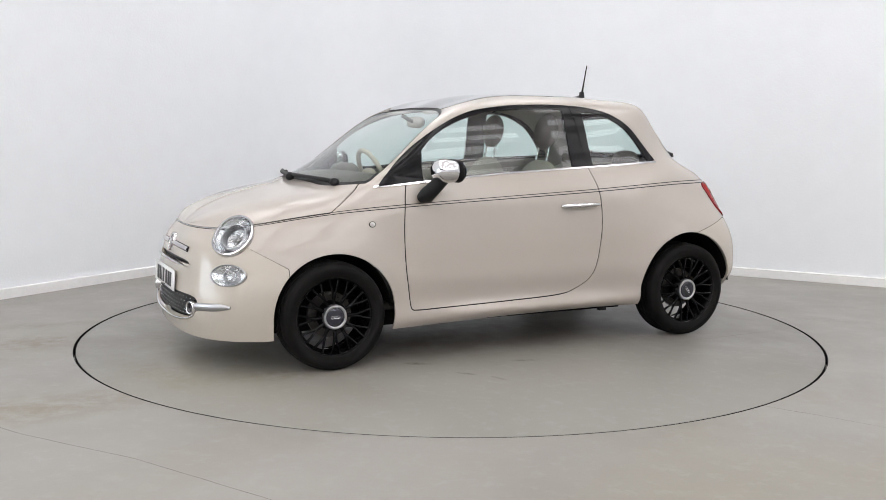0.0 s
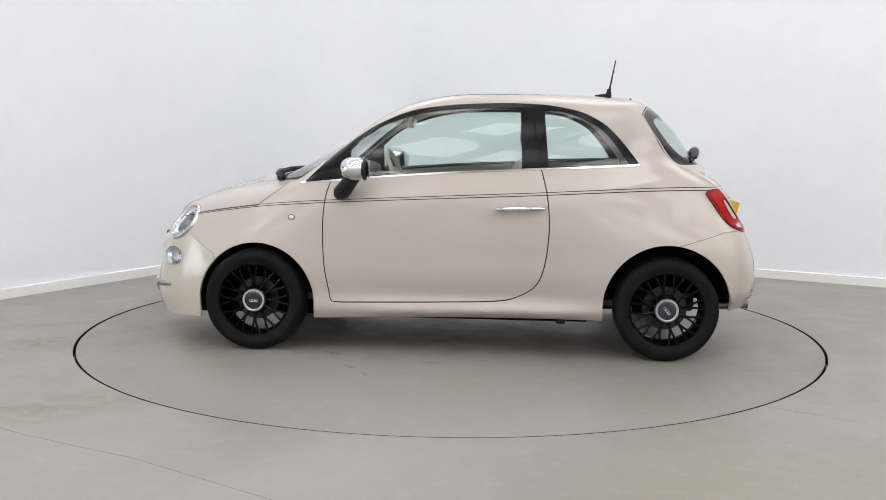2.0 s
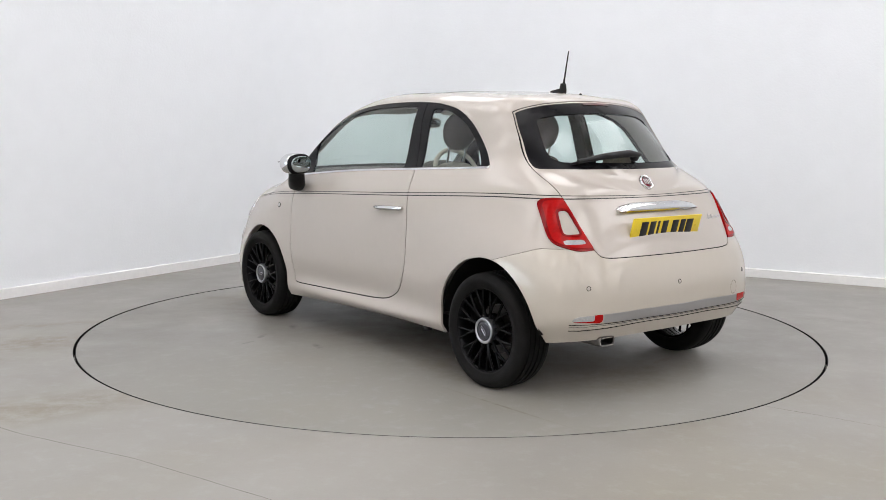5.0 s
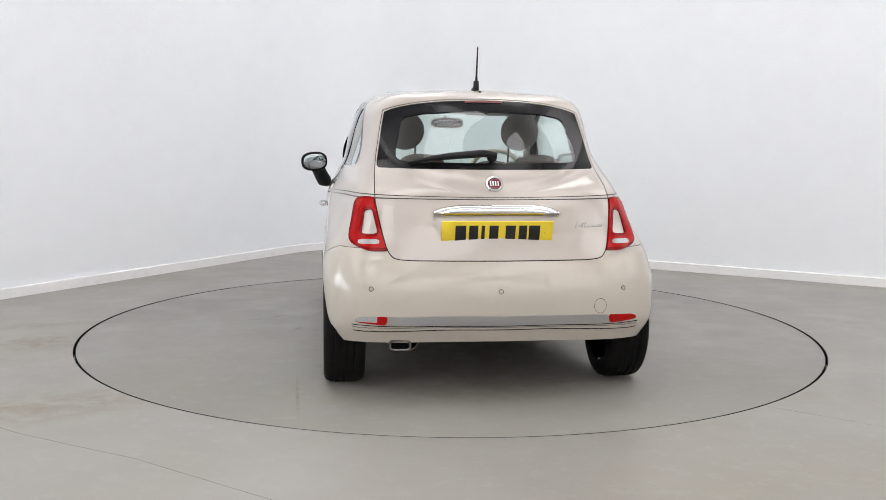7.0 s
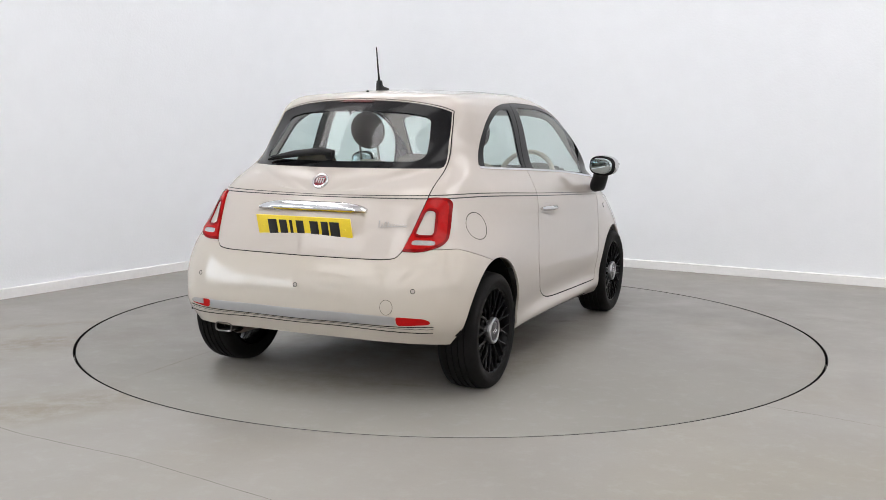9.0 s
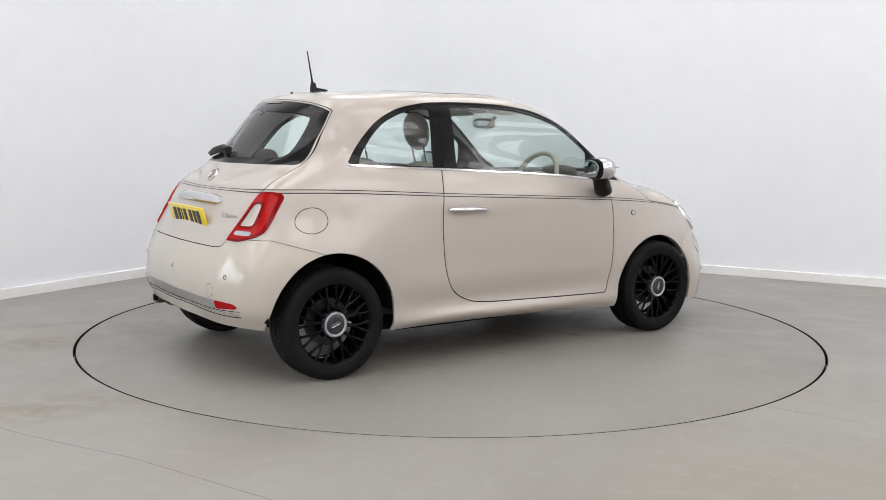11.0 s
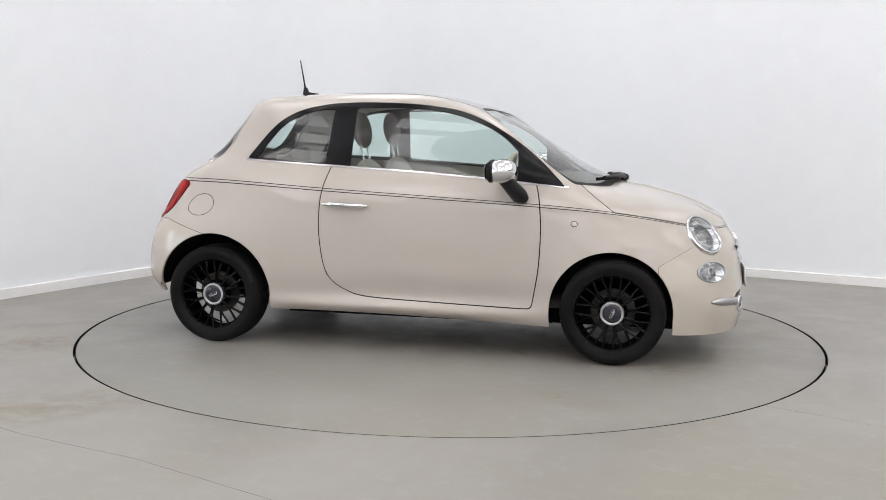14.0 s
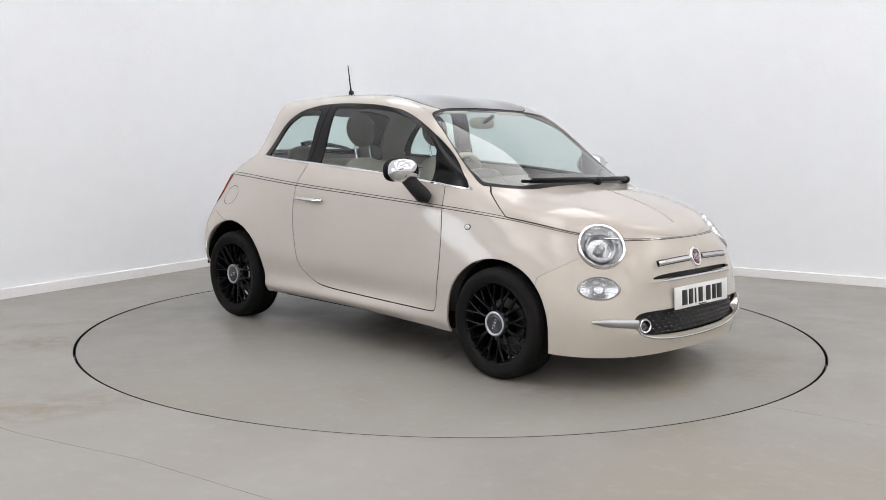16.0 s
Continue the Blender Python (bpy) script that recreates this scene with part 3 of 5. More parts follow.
class Skin:
    """The half body (x from 0 outwards) as a fine net that can be asked for places and cut along outlines."""

    def __init__(self, nu=340, nv=190):
        cage = np.stack(LINES)                                   # line, station, xyz
        flip = np.array([-1.0, 1, 1])
        cage = np.concatenate([cage, (cage[-4:-1] * flip)[::-1]], 0)
        cage = np.concatenate([(cage[:, 1:4] * flip)[:, ::-1], cage, (cage[:, -4:-1] * flip)[:, ::-1]], 1)
        du = np.linalg.norm(np.diff(0.5 * cage[4] + 0.5 * cage[7], axis=0), axis=1)
        dv = np.linalg.norm(np.diff(cage[:, 12], axis=0), axis=1)
        self.ku = np.concatenate([[0], np.cumsum(du)])
        self.kv = np.concatenate([[0], np.cumsum(dv)])
        self.cage = cage
        self.u = np.linspace(self.ku[3], self.ku[-4], nu)
        self.v = np.linspace(0, self.kv[len(LINES) - 1], nv)
        self.vs = self.kv[STRIPE_ROW]
        au, av = spline_rows(self.ku, self.u), spline_rows(self.kv, self.v)
        p = np.einsum("vi,ijk,uj->vuk", av, cage, au)
        for _ in range(18):                                       # ease small ripples
            q = p.copy()
            q[1:-1] += 0.25 * (p[:-2] + p[2:] - 2 * p[1:-1])
            q[:, 1:-1] += 0.25 * (p[:, :-2] + p[:, 2:] - 2 * p[:, 1:-1])
            q[-1, :, 0] = 0
            q[:, 0, 0] = q[:, -1, 0] = 0
            p = q
        p[-1, :, 0] = p[:, 0, 0] = p[:, -1, 0] = 0
        self.p = p
        tu, tv = np.gradient(p, axis=1), np.gradient(p, axis=0)
        nrm = np.cross(tu, tv)
        ln = np.linalg.norm(nrm, axis=2, keepdims=True)
        nrm = nrm / np.maximum(ln, 1e-12)
        bad = ln[:, :, 0] < 1e-7
        nrm[bad] = (0, 1, 0.3)
        out = np.sign(np.sum(nrm * (p - np.array([0, 0, 0.6])), axis=2))[:, :, None]
        self.n = nrm * np.where(out == 0, 1, out)
        idx = np.arange(nv * nu).reshape(nv, nu)
        a, b, c, d = idx[:-1, :-1], idx[:-1, 1:], idx[1:, 1:], idx[1:, :-1]
        self.faces = np.concatenate([np.stack([a, b, c], -1).reshape(-1, 3), np.stack([a, c, d], -1).reshape(-1, 3)])
        vv = np.repeat(self.v[:, None], nu, 1)
        self.data = np.concatenate([p, self.n, vv[:, :, None]], 2).reshape(-1, 7)

    def at(self, axis, a, b, near):
        """Place and normal of the skin nearest to two given coordinates (axis: the one left out), near a rough point."""
        keep = [i for i in range(3) if i != axis]
        d = (self.p[:, :, keep[0]] - a) ** 2 + (self.p[:, :, keep[1]] - b) ** 2 + 0.02 * (self.p[:, :, axis] - near) ** 2
        i = np.unravel_index(np.argmin(d), d.shape)
        return Vector(self.p[i]), Vector(self.n[i])

    def nearest(self, q):
        """The skin's place and normal next to a point (either side of the car)."""
        s = -1.0 if q[0] < 0 else 1.0
        d = (self.p[:, :, 0] - abs(q[0])) ** 2 + (self.p[:, :, 1] - q[1]) ** 2 + (self.p[:, :, 2] - q[2]) ** 2
        i = np.unravel_index(np.argmin(d), d.shape)
        p, n = self.p[i], self.n[i]
        # slide within the tangent plane for a smooth answer
        q = np.array([abs(q[0]), q[1], q[2]])
        p = q - n * np.dot(q - p, n)
        return Vector((s * p[0], p[1], p[2])), Vector((s * n[0], n[1], n[2]))

    def along(self, v):
        """The line of places and normals at height v of the net."""
        k = (v - self.v[0]) / (self.v[1] - self.v[0])
        i = int(min(max(k, 0), len(self.v) - 2))
        t = k - i
        return self.p[i] * (1 - t) + self.p[i + 1] * t, self.n[i] * (1 - t) + self.n[i + 1] * t


def cut(piece, phi):
    """Splits a piece (data, faces) along phi = 0 into the side below and the side above."""
    data, faces = piece
    if len(faces) == 0:
        return piece, piece
    s = phi[faces] < 0
    count = s.sum(1)
    below, above = [faces[count == 3]], [faces[count == 0]]
    extra, base = [], len(data)

    def mid(i, j):
        t = phi[i] / (phi[i] - phi[j])
        return data[i] + (data[j] - data[i]) * t[:, None]

    for want, one, two in ((1, below, above), (2, above, below)):
        f = faces[count == want]
        if not len(f):
            continue
        sf = s[count == want] if want == 1 else ~s[count == want]
        k = np.argmax(sf, 1)
        r = np.arange(len(f))
        a, b, c = f[r, k], f[r, (k + 1) % 3], f[r, (k + 2) % 3]
        m1, m2 = mid(a, b), mid(a, c)
        i1 = base + np.arange(len(f))
        i2 = i1 + len(f)
        base += 2 * len(f)
        extra += [m1, m2]
        one.append(np.stack([a, i1, i2], 1))
        two.append(np.stack([i1, b, c], 1))
        two.append(np.stack([i1, c, i2], 1))
    full = np.concatenate([data] + extra) if extra else data

    def tidy(fl):
        fl = np.concatenate(fl)
        used, inv = np.unique(fl, return_inverse=True)
        return full[used], inv.reshape(-1, 3)
    return tidy(below), tidy(above)


def outline_distance(px, py, poly):
    """Signed distance to a closed outline, below zero within."""
    poly = np.array(poly, float)
    best, inside = np.full(len(px), 1e9), np.zeros(len(px), bool)
    for (ax, ay), (bx, by) in zip(poly, np.roll(poly, -1, 0)):
        dx, dy = bx - ax, by - ay
        t = np.clip(((px - ax) * dx + (py - ay) * dy) / (dx * dx + dy * dy + 1e-12), 0, 1)
        best = np.minimum(best, np.hypot(px - ax - t * dx, py - ay - t * dy))
        if dy:
            inside ^= ((ay > py) != (by > py)) & (px < ax + (py - ay) * dx / dy)
    return np.where(inside, -best, best)


def rounded(poly, r=0.02, n=5):
    """An outline with its corners rounded off."""
    out, m = [], len(poly)
    for i in range(m):
        p, a, c = (Vector(poly[q % m]) for q in (i, i - 1, i + 1))
        ra, rc = min(r, (a - p).length / 2.2), min(r, (c - p).length / 2.2)
        s, e = p + (a - p).normalized() * ra, p + (c - p).normalized() * rc
        out += [tuple((1 - q) ** 2 * s + 2 * q * (1 - q) * p + q * q * e) for q in (k / n for k in range(n + 1))]
    return out


def curve_through(points, n=12):
    """Smooth open line through points (Catmull-Rom)."""
    p = [Vector(q) for q in points]
    p = [2 * p[0] - p[1]] + p + [2 * p[-1] - p[-2]]
    out = []
    for i in range(1, len(p) - 2):
        for k in range(n):
            t = k / n
            out.append(tuple(0.5 * ((2 * p[i]) + (p[i + 1] - p[i - 1]) * t + (2 * p[i - 1] - 5 * p[i] + 4 * p[i + 1] - p[i + 2]) * t * t
                                    + (3 * p[i] - p[i - 1] - 3 * p[i + 1] + p[i + 2]) * t ** 3)))
    return out + [tuple(p[-2])]


skin = Skin()
V_RAIL = skin.kv[10]

# outlines on the flank (y, z)
WINDOW_TOP = curve_through([(.862, .965), (.738, 1.087), (.579, 1.213), (.42, 1.308), (.261, 1.37), (.103, 1.397), (-.057, 1.411), (-.28, 1.417),
                            (-.424, 1.413), (-.536, 1.404), (-.69, 1.372), (-.812, 1.312), (-.895, 1.239), (-.963, 1.16), (-1.015, 1.092)], 5)
WINDOW_FOOT = [(-1.0, 1.082), (-.694, 1.068), (-.433, 1.056), (-.216, 1.045), (.101, 1.028), (.417, 1.004), (.607, .986), (.862, .959)]
DAYLIGHT = WINDOW_TOP + WINDOW_FOOT
DOOR_GLASS = curve_through([(.60, 1.152), (.52, 1.228), (.40, 1.295), (.25, 1.348), (.09, 1.378), (-.10, 1.389), (-.335, 1.390)], 5) + \
    [(-.352, 1.385), (-.368, 1.054), (.10, 1.030), (.417, 1.008), (.60, .99)]
QUARTER_GLASS = curve_through([(-.487, 1.378), (-.58, 1.374), (-.68, 1.346), (-.80, 1.282), (-.90, 1.175), (-.958, 1.088)], 5) + [(-.962, 1.082), (-.515, 1.066)]
CHROME_STRIP = [(.885, .962), (.607, .985), (.417, 1.003), (.101, 1.027), (-.216, 1.044), (-.433, 1.055), (-.694, 1.067), (-1.02, 1.083),
                (-1.02, 1.073), (-.694, 1.056), (-.433, 1.044), (-.216, 1.033), (.101, 1.016), (.417, .992), (.607, .974), (.89, .951)]
DOOR = curve_through([(.66, .289), (.697, .297), (.712, .36), (.735, .50), (.744, .66), (.742, .78), (.728, .90), (.705, .98), (.69, 1.02)], 5) + \
    curve_through([(-.45, 1.10), (-.474, 1.05), (-.506, .925), (-.521, .80), (-.521, .673), (-.50, .514), (-.455, .408), (-.36, .343), (-.231, .314), (.096, .302), (.413, .294), (.62, .289)], 5)
ARCH_F, ARCH_R = (1.131, .285, .334), (-1.176, .300, .350)
# outlines seen from ahead or behind (x, z)
HATCH = curve_through([(0, 1.421), (.20, 1.414), (.36, 1.397), (.488, 1.365), (.510, 1.325), (.549, 1.105), (.563, .96), (.549, .86), (.525, .755), (.503, .70), (.458, .676), (.30, .671), (0, .670)], 5)
HATCH_GLASS = curve_through([(0, 1.414), (.20, 1.407), (.36, 1.390), (.481, 1.359), (.503, 1.321), (.542, 1.105)], 5) + [(.542, 1.085), (.53, 1.078), (0, 1.076)]
REAR_PANE = rounded([(0, 1.362), (.30, 1.348), (.412, 1.326), (.458, 1.135), (.425, 1.112), (0, 1.107)], .03)
TAIL_LAMP = rounded([(.648, .943), (.572, .950), (.535, .930), (.487, .712), (.60, .708), (.690, .742)], .035)
TAIL_INNER = rounded([(.608, .889), (.574, .891), (.552, .782), (.626, .779)], .016)
TAIL_REVERSE = rounded([(.640, .757), (.548, .760), (.545, .738), (.645, .736)], .010)
SCREEN_OUT = curve_through([(0, 1.394), (.20, 1.391), (.38, 1.380), (.492, 1.358), (.535, 1.315), (.572, 1.21), (.610, 1.08), (.634, .99)], 5) + \
    curve_through([(.632, .972), (.45, .955), (.25, .968), (0, .975)], 5)
INTAKE = curve_through([(0, .262), (.20, .266), (.38, .276), (.47, .296), (.507, .333), (.50, .374), (.45, .395), (.30, .40), (0, .402)], 5)


def poly_phi(data, poly, ax, ay):
    return outline_distance(data[:, ax], data[:, ay], poly)


def whole(poly):
    """A half outline, from the middle line out and back, mirrored to a whole one."""
    return poly + [(-a, b) for a, b in reversed(poly)]


def make_mesh(name, piece, material, sides="both", lift=0.0, skirt=0.0):
    """Mesh of a half piece: 'right', 'left', or both halves joined along the middle line."""
    data, faces = piece
    p = data[:, :3] + data[:, 3:6] * lift
    n = data[:, 3:6].copy()
    f = faces
    if sides == "left":
        p, n, f = p * (-1, 1, 1), n * (-1, 1, 1), f[:, ::-1]
    elif sides == "both":
        k = len(p)
        p = np.concatenate([p, p * (-1, 1, 1)])
        n = np.concatenate([n, n * (-1, 1, 1)])
        f = np.concatenate([f, f[:, ::-1] + k])
    # weld
    key = np.round(p / 2e-5).astype(np.int64)
    _, first, inv = np.unique(key, axis=0, return_index=True, return_inverse=True)
    inv = inv.reshape(-1)
    p, n, f = p[first], n[first], inv[f]
    f = f[(f[:, 0] != f[:, 1]) & (f[:, 1] != f[:, 2]) & (f[:, 0] != f[:, 2])]
    # wind faces outwards
    fn = np.cross(p[f[:, 1]] - p[f[:, 0]], p[f[:, 2]] - p[f[:, 0]])
    wrong = np.sum(fn * n[f].mean(1), 1) < 0
    f[wrong] = f[wrong][:, ::-1]
    if skirt:                                                     # turn the rim inwards, so that the panel has depth
        e = np.concatenate([f[:, [0, 1]], f[:, [1, 2]], f[:, [2, 0]]])
        code = np.sort(e, 1)[:, 0].astype(np.int64) * len(p) + np.sort(e, 1)[:, 1]
        _, pos, cnt = np.unique(code, return_index=True, return_counts=True)
        rim = e[pos[cnt == 1]]
        k = len(p)
        ids, inv = np.unique(rim, return_inverse=True)
        inv = inv.reshape(-1, 2) + k
        p = np.concatenate([p, p[ids] - n[ids] * skirt])
        f = np.concatenate([f, np.stack([rim[:, 1], rim[:, 0], inv[:, 0]], 1), np.stack([rim[:, 1], inv[:, 0], inv[:, 1]], 1)])
    me = mesh_from(name, p.tolist(), f.tolist(), material)
    if skirt:
        me.set_sharp_from_angle(angle=radians(50))
    return me


def frame_at(x, y, z):
    """Place, outward normal, level tangent and upward tangent of the skin next to a point."""
    p, n = skin.nearest((x, y, z))
    n = n.normalized()
    t = Vector((0, 0, 1)).cross(n).normalized()
    return p, n, t, n.cross(t)


HEAD_AT, HEAD_R = (.53, 1.60, .698), (.120, .126)
FOG_AT, FOG_R = (.618, 1.66, .513), (.104, .058)


def oval_phi(d, at, radii, lean=0.0):
    """Below zero within an oval that lies on the skin."""
    p, n, t, w = frame_at(*at)
    q = d[:, :3] - np.array(p)
    a, b = q @ np.array(t), q @ np.array(w)
    c, s = math.cos(lean), math.sin(lean)
    a, b = a * c + b * s, b * c - a * s
    far = np.abs(q @ np.array(n)) - 0.14
    return np.maximum((np.hypot(a / radii[0], b / radii[1]) - 1) * min(radii), far)


def oval_rings(at, radii, rings, mirror=1, lean=0.0, steps=56, follow=True, power=2.0):
    """Rings of an oval set on the skin: each ring is (scale, height above the skin). Closed in the middle if the last scale is 0."""
    p, n, t, w = frame_at(*at)
    bm, rows = bmesh.new(), []
    for s, h in rings:
        if s == 0:
            rows.append([bm.verts.new(p + n * h)])
            continue
        row = []
        for i in range(steps):
            g = 2 * math.pi * i / steps
            ca, sa = math.cos(g), math.sin(g)
            if power != 2.0:
                ca, sa = (math.copysign(abs(k) ** (2 / power), k) for k in (ca, sa))
            a, b = radii[0] * s * ca, radii[1] * s * sa
            a, b = a * math.cos(lean) - b * math.sin(lean), a * math.sin(lean) + b * math.cos(lean)
            q = p + t * a + w * b
            if follow:
                q = skin.nearest(q)[0]
            row.append(bm.verts.new(q + n * h))
        rows.append(row)
    for r1, r2 in zip(rows, rows[1:]):
        if len(r2) == 1:
            for i in range(steps):
                bm.faces.new((r1[i], r1[(i + 1) % steps], r2[0]))
        else:
            for i in range(steps):
                k = (i + 1) % steps
                bm.faces.new((r1[i], r1[k], r2[k], r2[i]))
    if mirror < 0:
        bm.transform(Matrix.Diagonal((-1, 1, 1, 1)))
    bmesh.ops.recalc_face_normals(bm, faces=bm.faces)
    return smooth_by_angle(bm, 45)


def mirrored(bm, side):
    if side < 0:
        bm.transform(Matrix.Diagonal((-1, 1, 1, 1)))
        bmesh.ops.reverse_faces(bm, faces=bm.faces)
    return bm


def skin_ribbon(points, width, lift, thick=0.0, closed=False, taper=False):
    """A ribbon that follows the skin along a line of points; width is across the line within the skin."""
    pts = [skin.nearest(q) for q in points]
    n = len(pts)
    bm, rows = bmesh.new(), []
    for i, (p, nn) in enumerate(pts):
        a, c = (pts[(i - 1) % n][0], pts[(i + 1) % n][0]) if closed else (pts[max(i - 1, 0)][0], pts[min(i + 1, n - 1)][0])
        t = (c - a).normalized()
        w = nn.normalized().cross(t).normalized()
        k = width / 2
        if taper:
            k *= max(0.08, min(1.0, 6 * min(i, n - 1 - i) / n))
        nn = nn.normalized()
        prof = [(-k, -0.004), (-k, lift), (-k * .55, lift + thick), (k * .55, lift + thick), (k, lift), (k, -0.004)] if thick else [(-k, lift), (k, lift)]
        rows.append([bm.verts.new(p + w * s + nn * h) for s, h in prof])
    m = len(rows[0])
    for i in range(n if closed else n - 1):
        r1, r2 = rows[i], rows[(i + 1) % n]
        for k in range(m - 1):
            bm.faces.new((r1[k], r1[k + 1], r2[k + 1], r2[k]))
    bmesh.ops.recalc_face_normals(bm, faces=bm.faces)
    return smooth_by_angle(bm, 60)


def net_lines(v_lo, v_hi, keep, lift):
    """A strip of the net between two heights, where keep(place) holds, on both flanks."""
    (p1, n1), (p2, n2) = skin.along(v_lo), skin.along(v_hi)
    bm = bmesh.new()
    for s in (1, -1):
        last = None
        for a, b, na, nb in zip(p1, p2, n1, n2):
            if not keep(a):
                last = None
                continue
            va = bm.verts.new((s * (a[0] + na[0] * lift), a[1] + na[1] * lift, a[2] + na[2] * lift))
            vb = bm.verts.new((s * (b[0] + nb[0] * lift), b[1] + nb[1] * lift, b[2] + nb[2] * lift))
            if last:
                bm.faces.new((last[0], va, vb, last[1]))
            last = (va, vb)
    bmesh.ops.recalc_face_normals(bm, faces=bm.faces)
    return smooth_by_angle(bm, 60)


def eased(piece, out, a, b):
    """The piece with its outward coordinate laid on one even cubic surface over the other two."""
    data, faces = piece[0].copy(), piece[1]
    p, q = data[:, a] - data[:, a].mean(), data[:, b] - data[:, b].mean()
    if a == 0:
        p = np.abs(data[:, 0])
    terms = np.stack([np.ones_like(p), p, q, p * p, p * q, q * q, p ** 3, p * p * q, p * q * q, q ** 3], 1)
    if a == 0:
        terms = np.delete(terms, [1, 4, 8], 1)
    data[:, out] = terms @ np.linalg.lstsq(terms, data[:, out], rcond=None)[0]
    return data, faces


def build_body(car):
    gap = 0.0031
    grooves = []

    def groove(piece, phi_of, gap=gap):
        """Cuts a shut line: the piece inside, the piece outside; the line itself goes to the grooves."""
        inner, rest = cut(piece, phi_of(piece[0]) + gap)
        line, outer = cut(rest, phi_of(rest[0]) - gap)
        grooves.append(line)
        return inner, outer

    shell = (skin.data, skin.faces)

    # wheel arches
    def arches(d):
        def disc(y, z, r):
            return np.hypot(d[:, 1] - y, np.maximum(d[:, 2] - z, (d[:, 2] - z) * 0.45)) - r
        return np.maximum(np.minimum(disc(*ARCH_F), disc(*ARCH_R)), 0.35 - d[:, 0])
    _, shell = cut(shell, arches(shell[0]))
    # seats of the round lamps
    _, shell = cut(shell, oval_phi(shell[0], HEAD_AT, HEAD_R))
    _, shell = cut(shell, oval_phi(shell[0], FOG_AT, FOG_R))

    # side windows
    def flank(poly, d):
        return np.maximum(poly_phi(d, poly, 1, 2), (d[:, 6] - V_RAIL - 0.035))
    sides, shell = cut(shell, flank(DAYLIGHT, shell[0]))
    door_pane, trim = cut(sides, poly_phi(sides[0], DOOR_GLASS, 1, 2))
    quarter_pane, trim = cut(trim, poly_phi(trim[0], QUARTER_GLASS, 1, 2))
    door_pane, quarter_pane = eased(door_pane, 0, 1, 2), eased(quarter_pane, 0, 1, 2)
    chrome, shell = cut(shell, np.maximum(poly_phi(shell[0], CHROME_STRIP, 1, 2), 0.5 - shell[0][:, 0]))
    # pillar joint
    def joint_phi(d, half):
        return d[:, 1] + .477 - (d[:, 2] - 1.04) * .18 + half
    trim_rear, trim = cut(trim, joint_phi(trim[0], .003))
    pillar_joint, trim_front = cut(trim, joint_phi(trim[0], -.003))

    # windscreen, with the black scuttle at its foot and a dark border
    def screen_phi(d, grow=0.0):
        return np.maximum(poly_phi(d, whole(SCREEN_OUT), 0, 2) - grow, 0.15 - d[:, 1])
    screen, shell = cut(shell, screen_phi(shell[0]))
    screen_edge, screen_glass = cut(screen, -(poly_phi(screen[0], whole(SCREEN_OUT), 0, 2) + np.where(screen[0][:, 2] < 1.03, 0.020, 0.009)))
    # dark glass roof
    roof_outline = rounded(whole([(0, .41), (.30, .38), (.44, .31), (.462, .20), (.462, -.40), (.44, -.455), (0, -.475)]), .04)

    def roof_phi(d):
        return np.maximum(poly_phi(d, roof_outline, 0, 1), 1.25 - d[:, 2])
    roof, shell = groove(shell, roof_phi)

    # tailgate
    def behind(d, limit=-0.95):
        return d[:, 1] - limit
    hatch, shell = groove(shell, lambda d: np.maximum(poly_phi(d, whole(HATCH), 0, 2), behind(d)), .0023)
    lamp, shell = cut(shell, np.maximum(poly_phi(shell[0], TAIL_LAMP, 0, 2), behind(shell[0])))
    rear_glass, hatch = cut(hatch, poly_phi(hatch[0], whole(HATCH_GLASS), 0, 2))
    rear_pane, rear_band = cut(rear_glass, poly_phi(rear_glass[0], whole(REAR_PANE), 0, 2))

    rear_pane = eased(rear_pane, 1, 0, 2)

    # bonnet: from its lip to the scuttle, its side cut climbing to the screen's corner
    def bonnet_phi(d):
        lip = skin.vs + 0.004 - d[:, 6]
        edge = (1.135 - 0.20 * np.clip((d[:, 2] - .826) / .15, 0, 1)) - d[:, 1]
        return np.maximum(np.maximum(lip, edge), 0.5 - d[:, 1])
    bonnet, shell = groove(shell, bonnet_phi)

    # bumpers
    def front_bumper_phi(d):
        return np.maximum(1.379 + np.maximum(d[:, 2] - .548, 0) * 1.73 - d[:, 1], d[:, 6] - skin.vs)
    f_bumper, shell = groove(shell, front_bumper_phi, .0013)
    intake, f_bumper = cut(f_bumper, poly_phi(f_bumper[0], whole(INTAKE), 0, 2))
    slot, f_bumper = cut(f_bumper, poly_phi(f_bumper[0], whole(SLOT), 0, 2))

    def rear_bumper_phi(d):
        return np.maximum(d[:, 2] - np.minimum(.67 + (-d[:, 1] - 1.317) * .30, .722), d[:, 1] + 1.166)
    r_bumper, shell = groove(shell, rear_bumper_phi, .0013)
    insert, r_bumper = cut(r_bumper, poly_phi(r_bumper[0], whole(INSERT), 0, 2))
    reflector, r_bumper = cut(r_bumper, np.maximum(poly_phi(r_bumper[0], REFLECTOR, 0, 2), r_bumper[0][:, 1] + 1.3))
    # doors
    door, shell = groove(shell, lambda d: np.maximum(poly_phi(d, DOOR, 1, 2), 0.4 - d[:, 0]))

    # body panels
    part("body_shell", make_mesh("body_shell", shell, PAINT, skirt=.012), PAINT, car, "cream painted body shell with roof and wings")
    part("bonnet", make_mesh("bonnet", bonnet, PAINT, skirt=.012), PAINT, car)
    part("front_bumper", make_mesh("front_bumper", f_bumper, PLASTIC_PAINT, skirt=.014), PLASTIC_PAINT, car)
    part("rear_bumper", make_mesh("rear_bumper", r_bumper, PLASTIC_PAINT, skirt=.014), PLASTIC_PAINT, car)
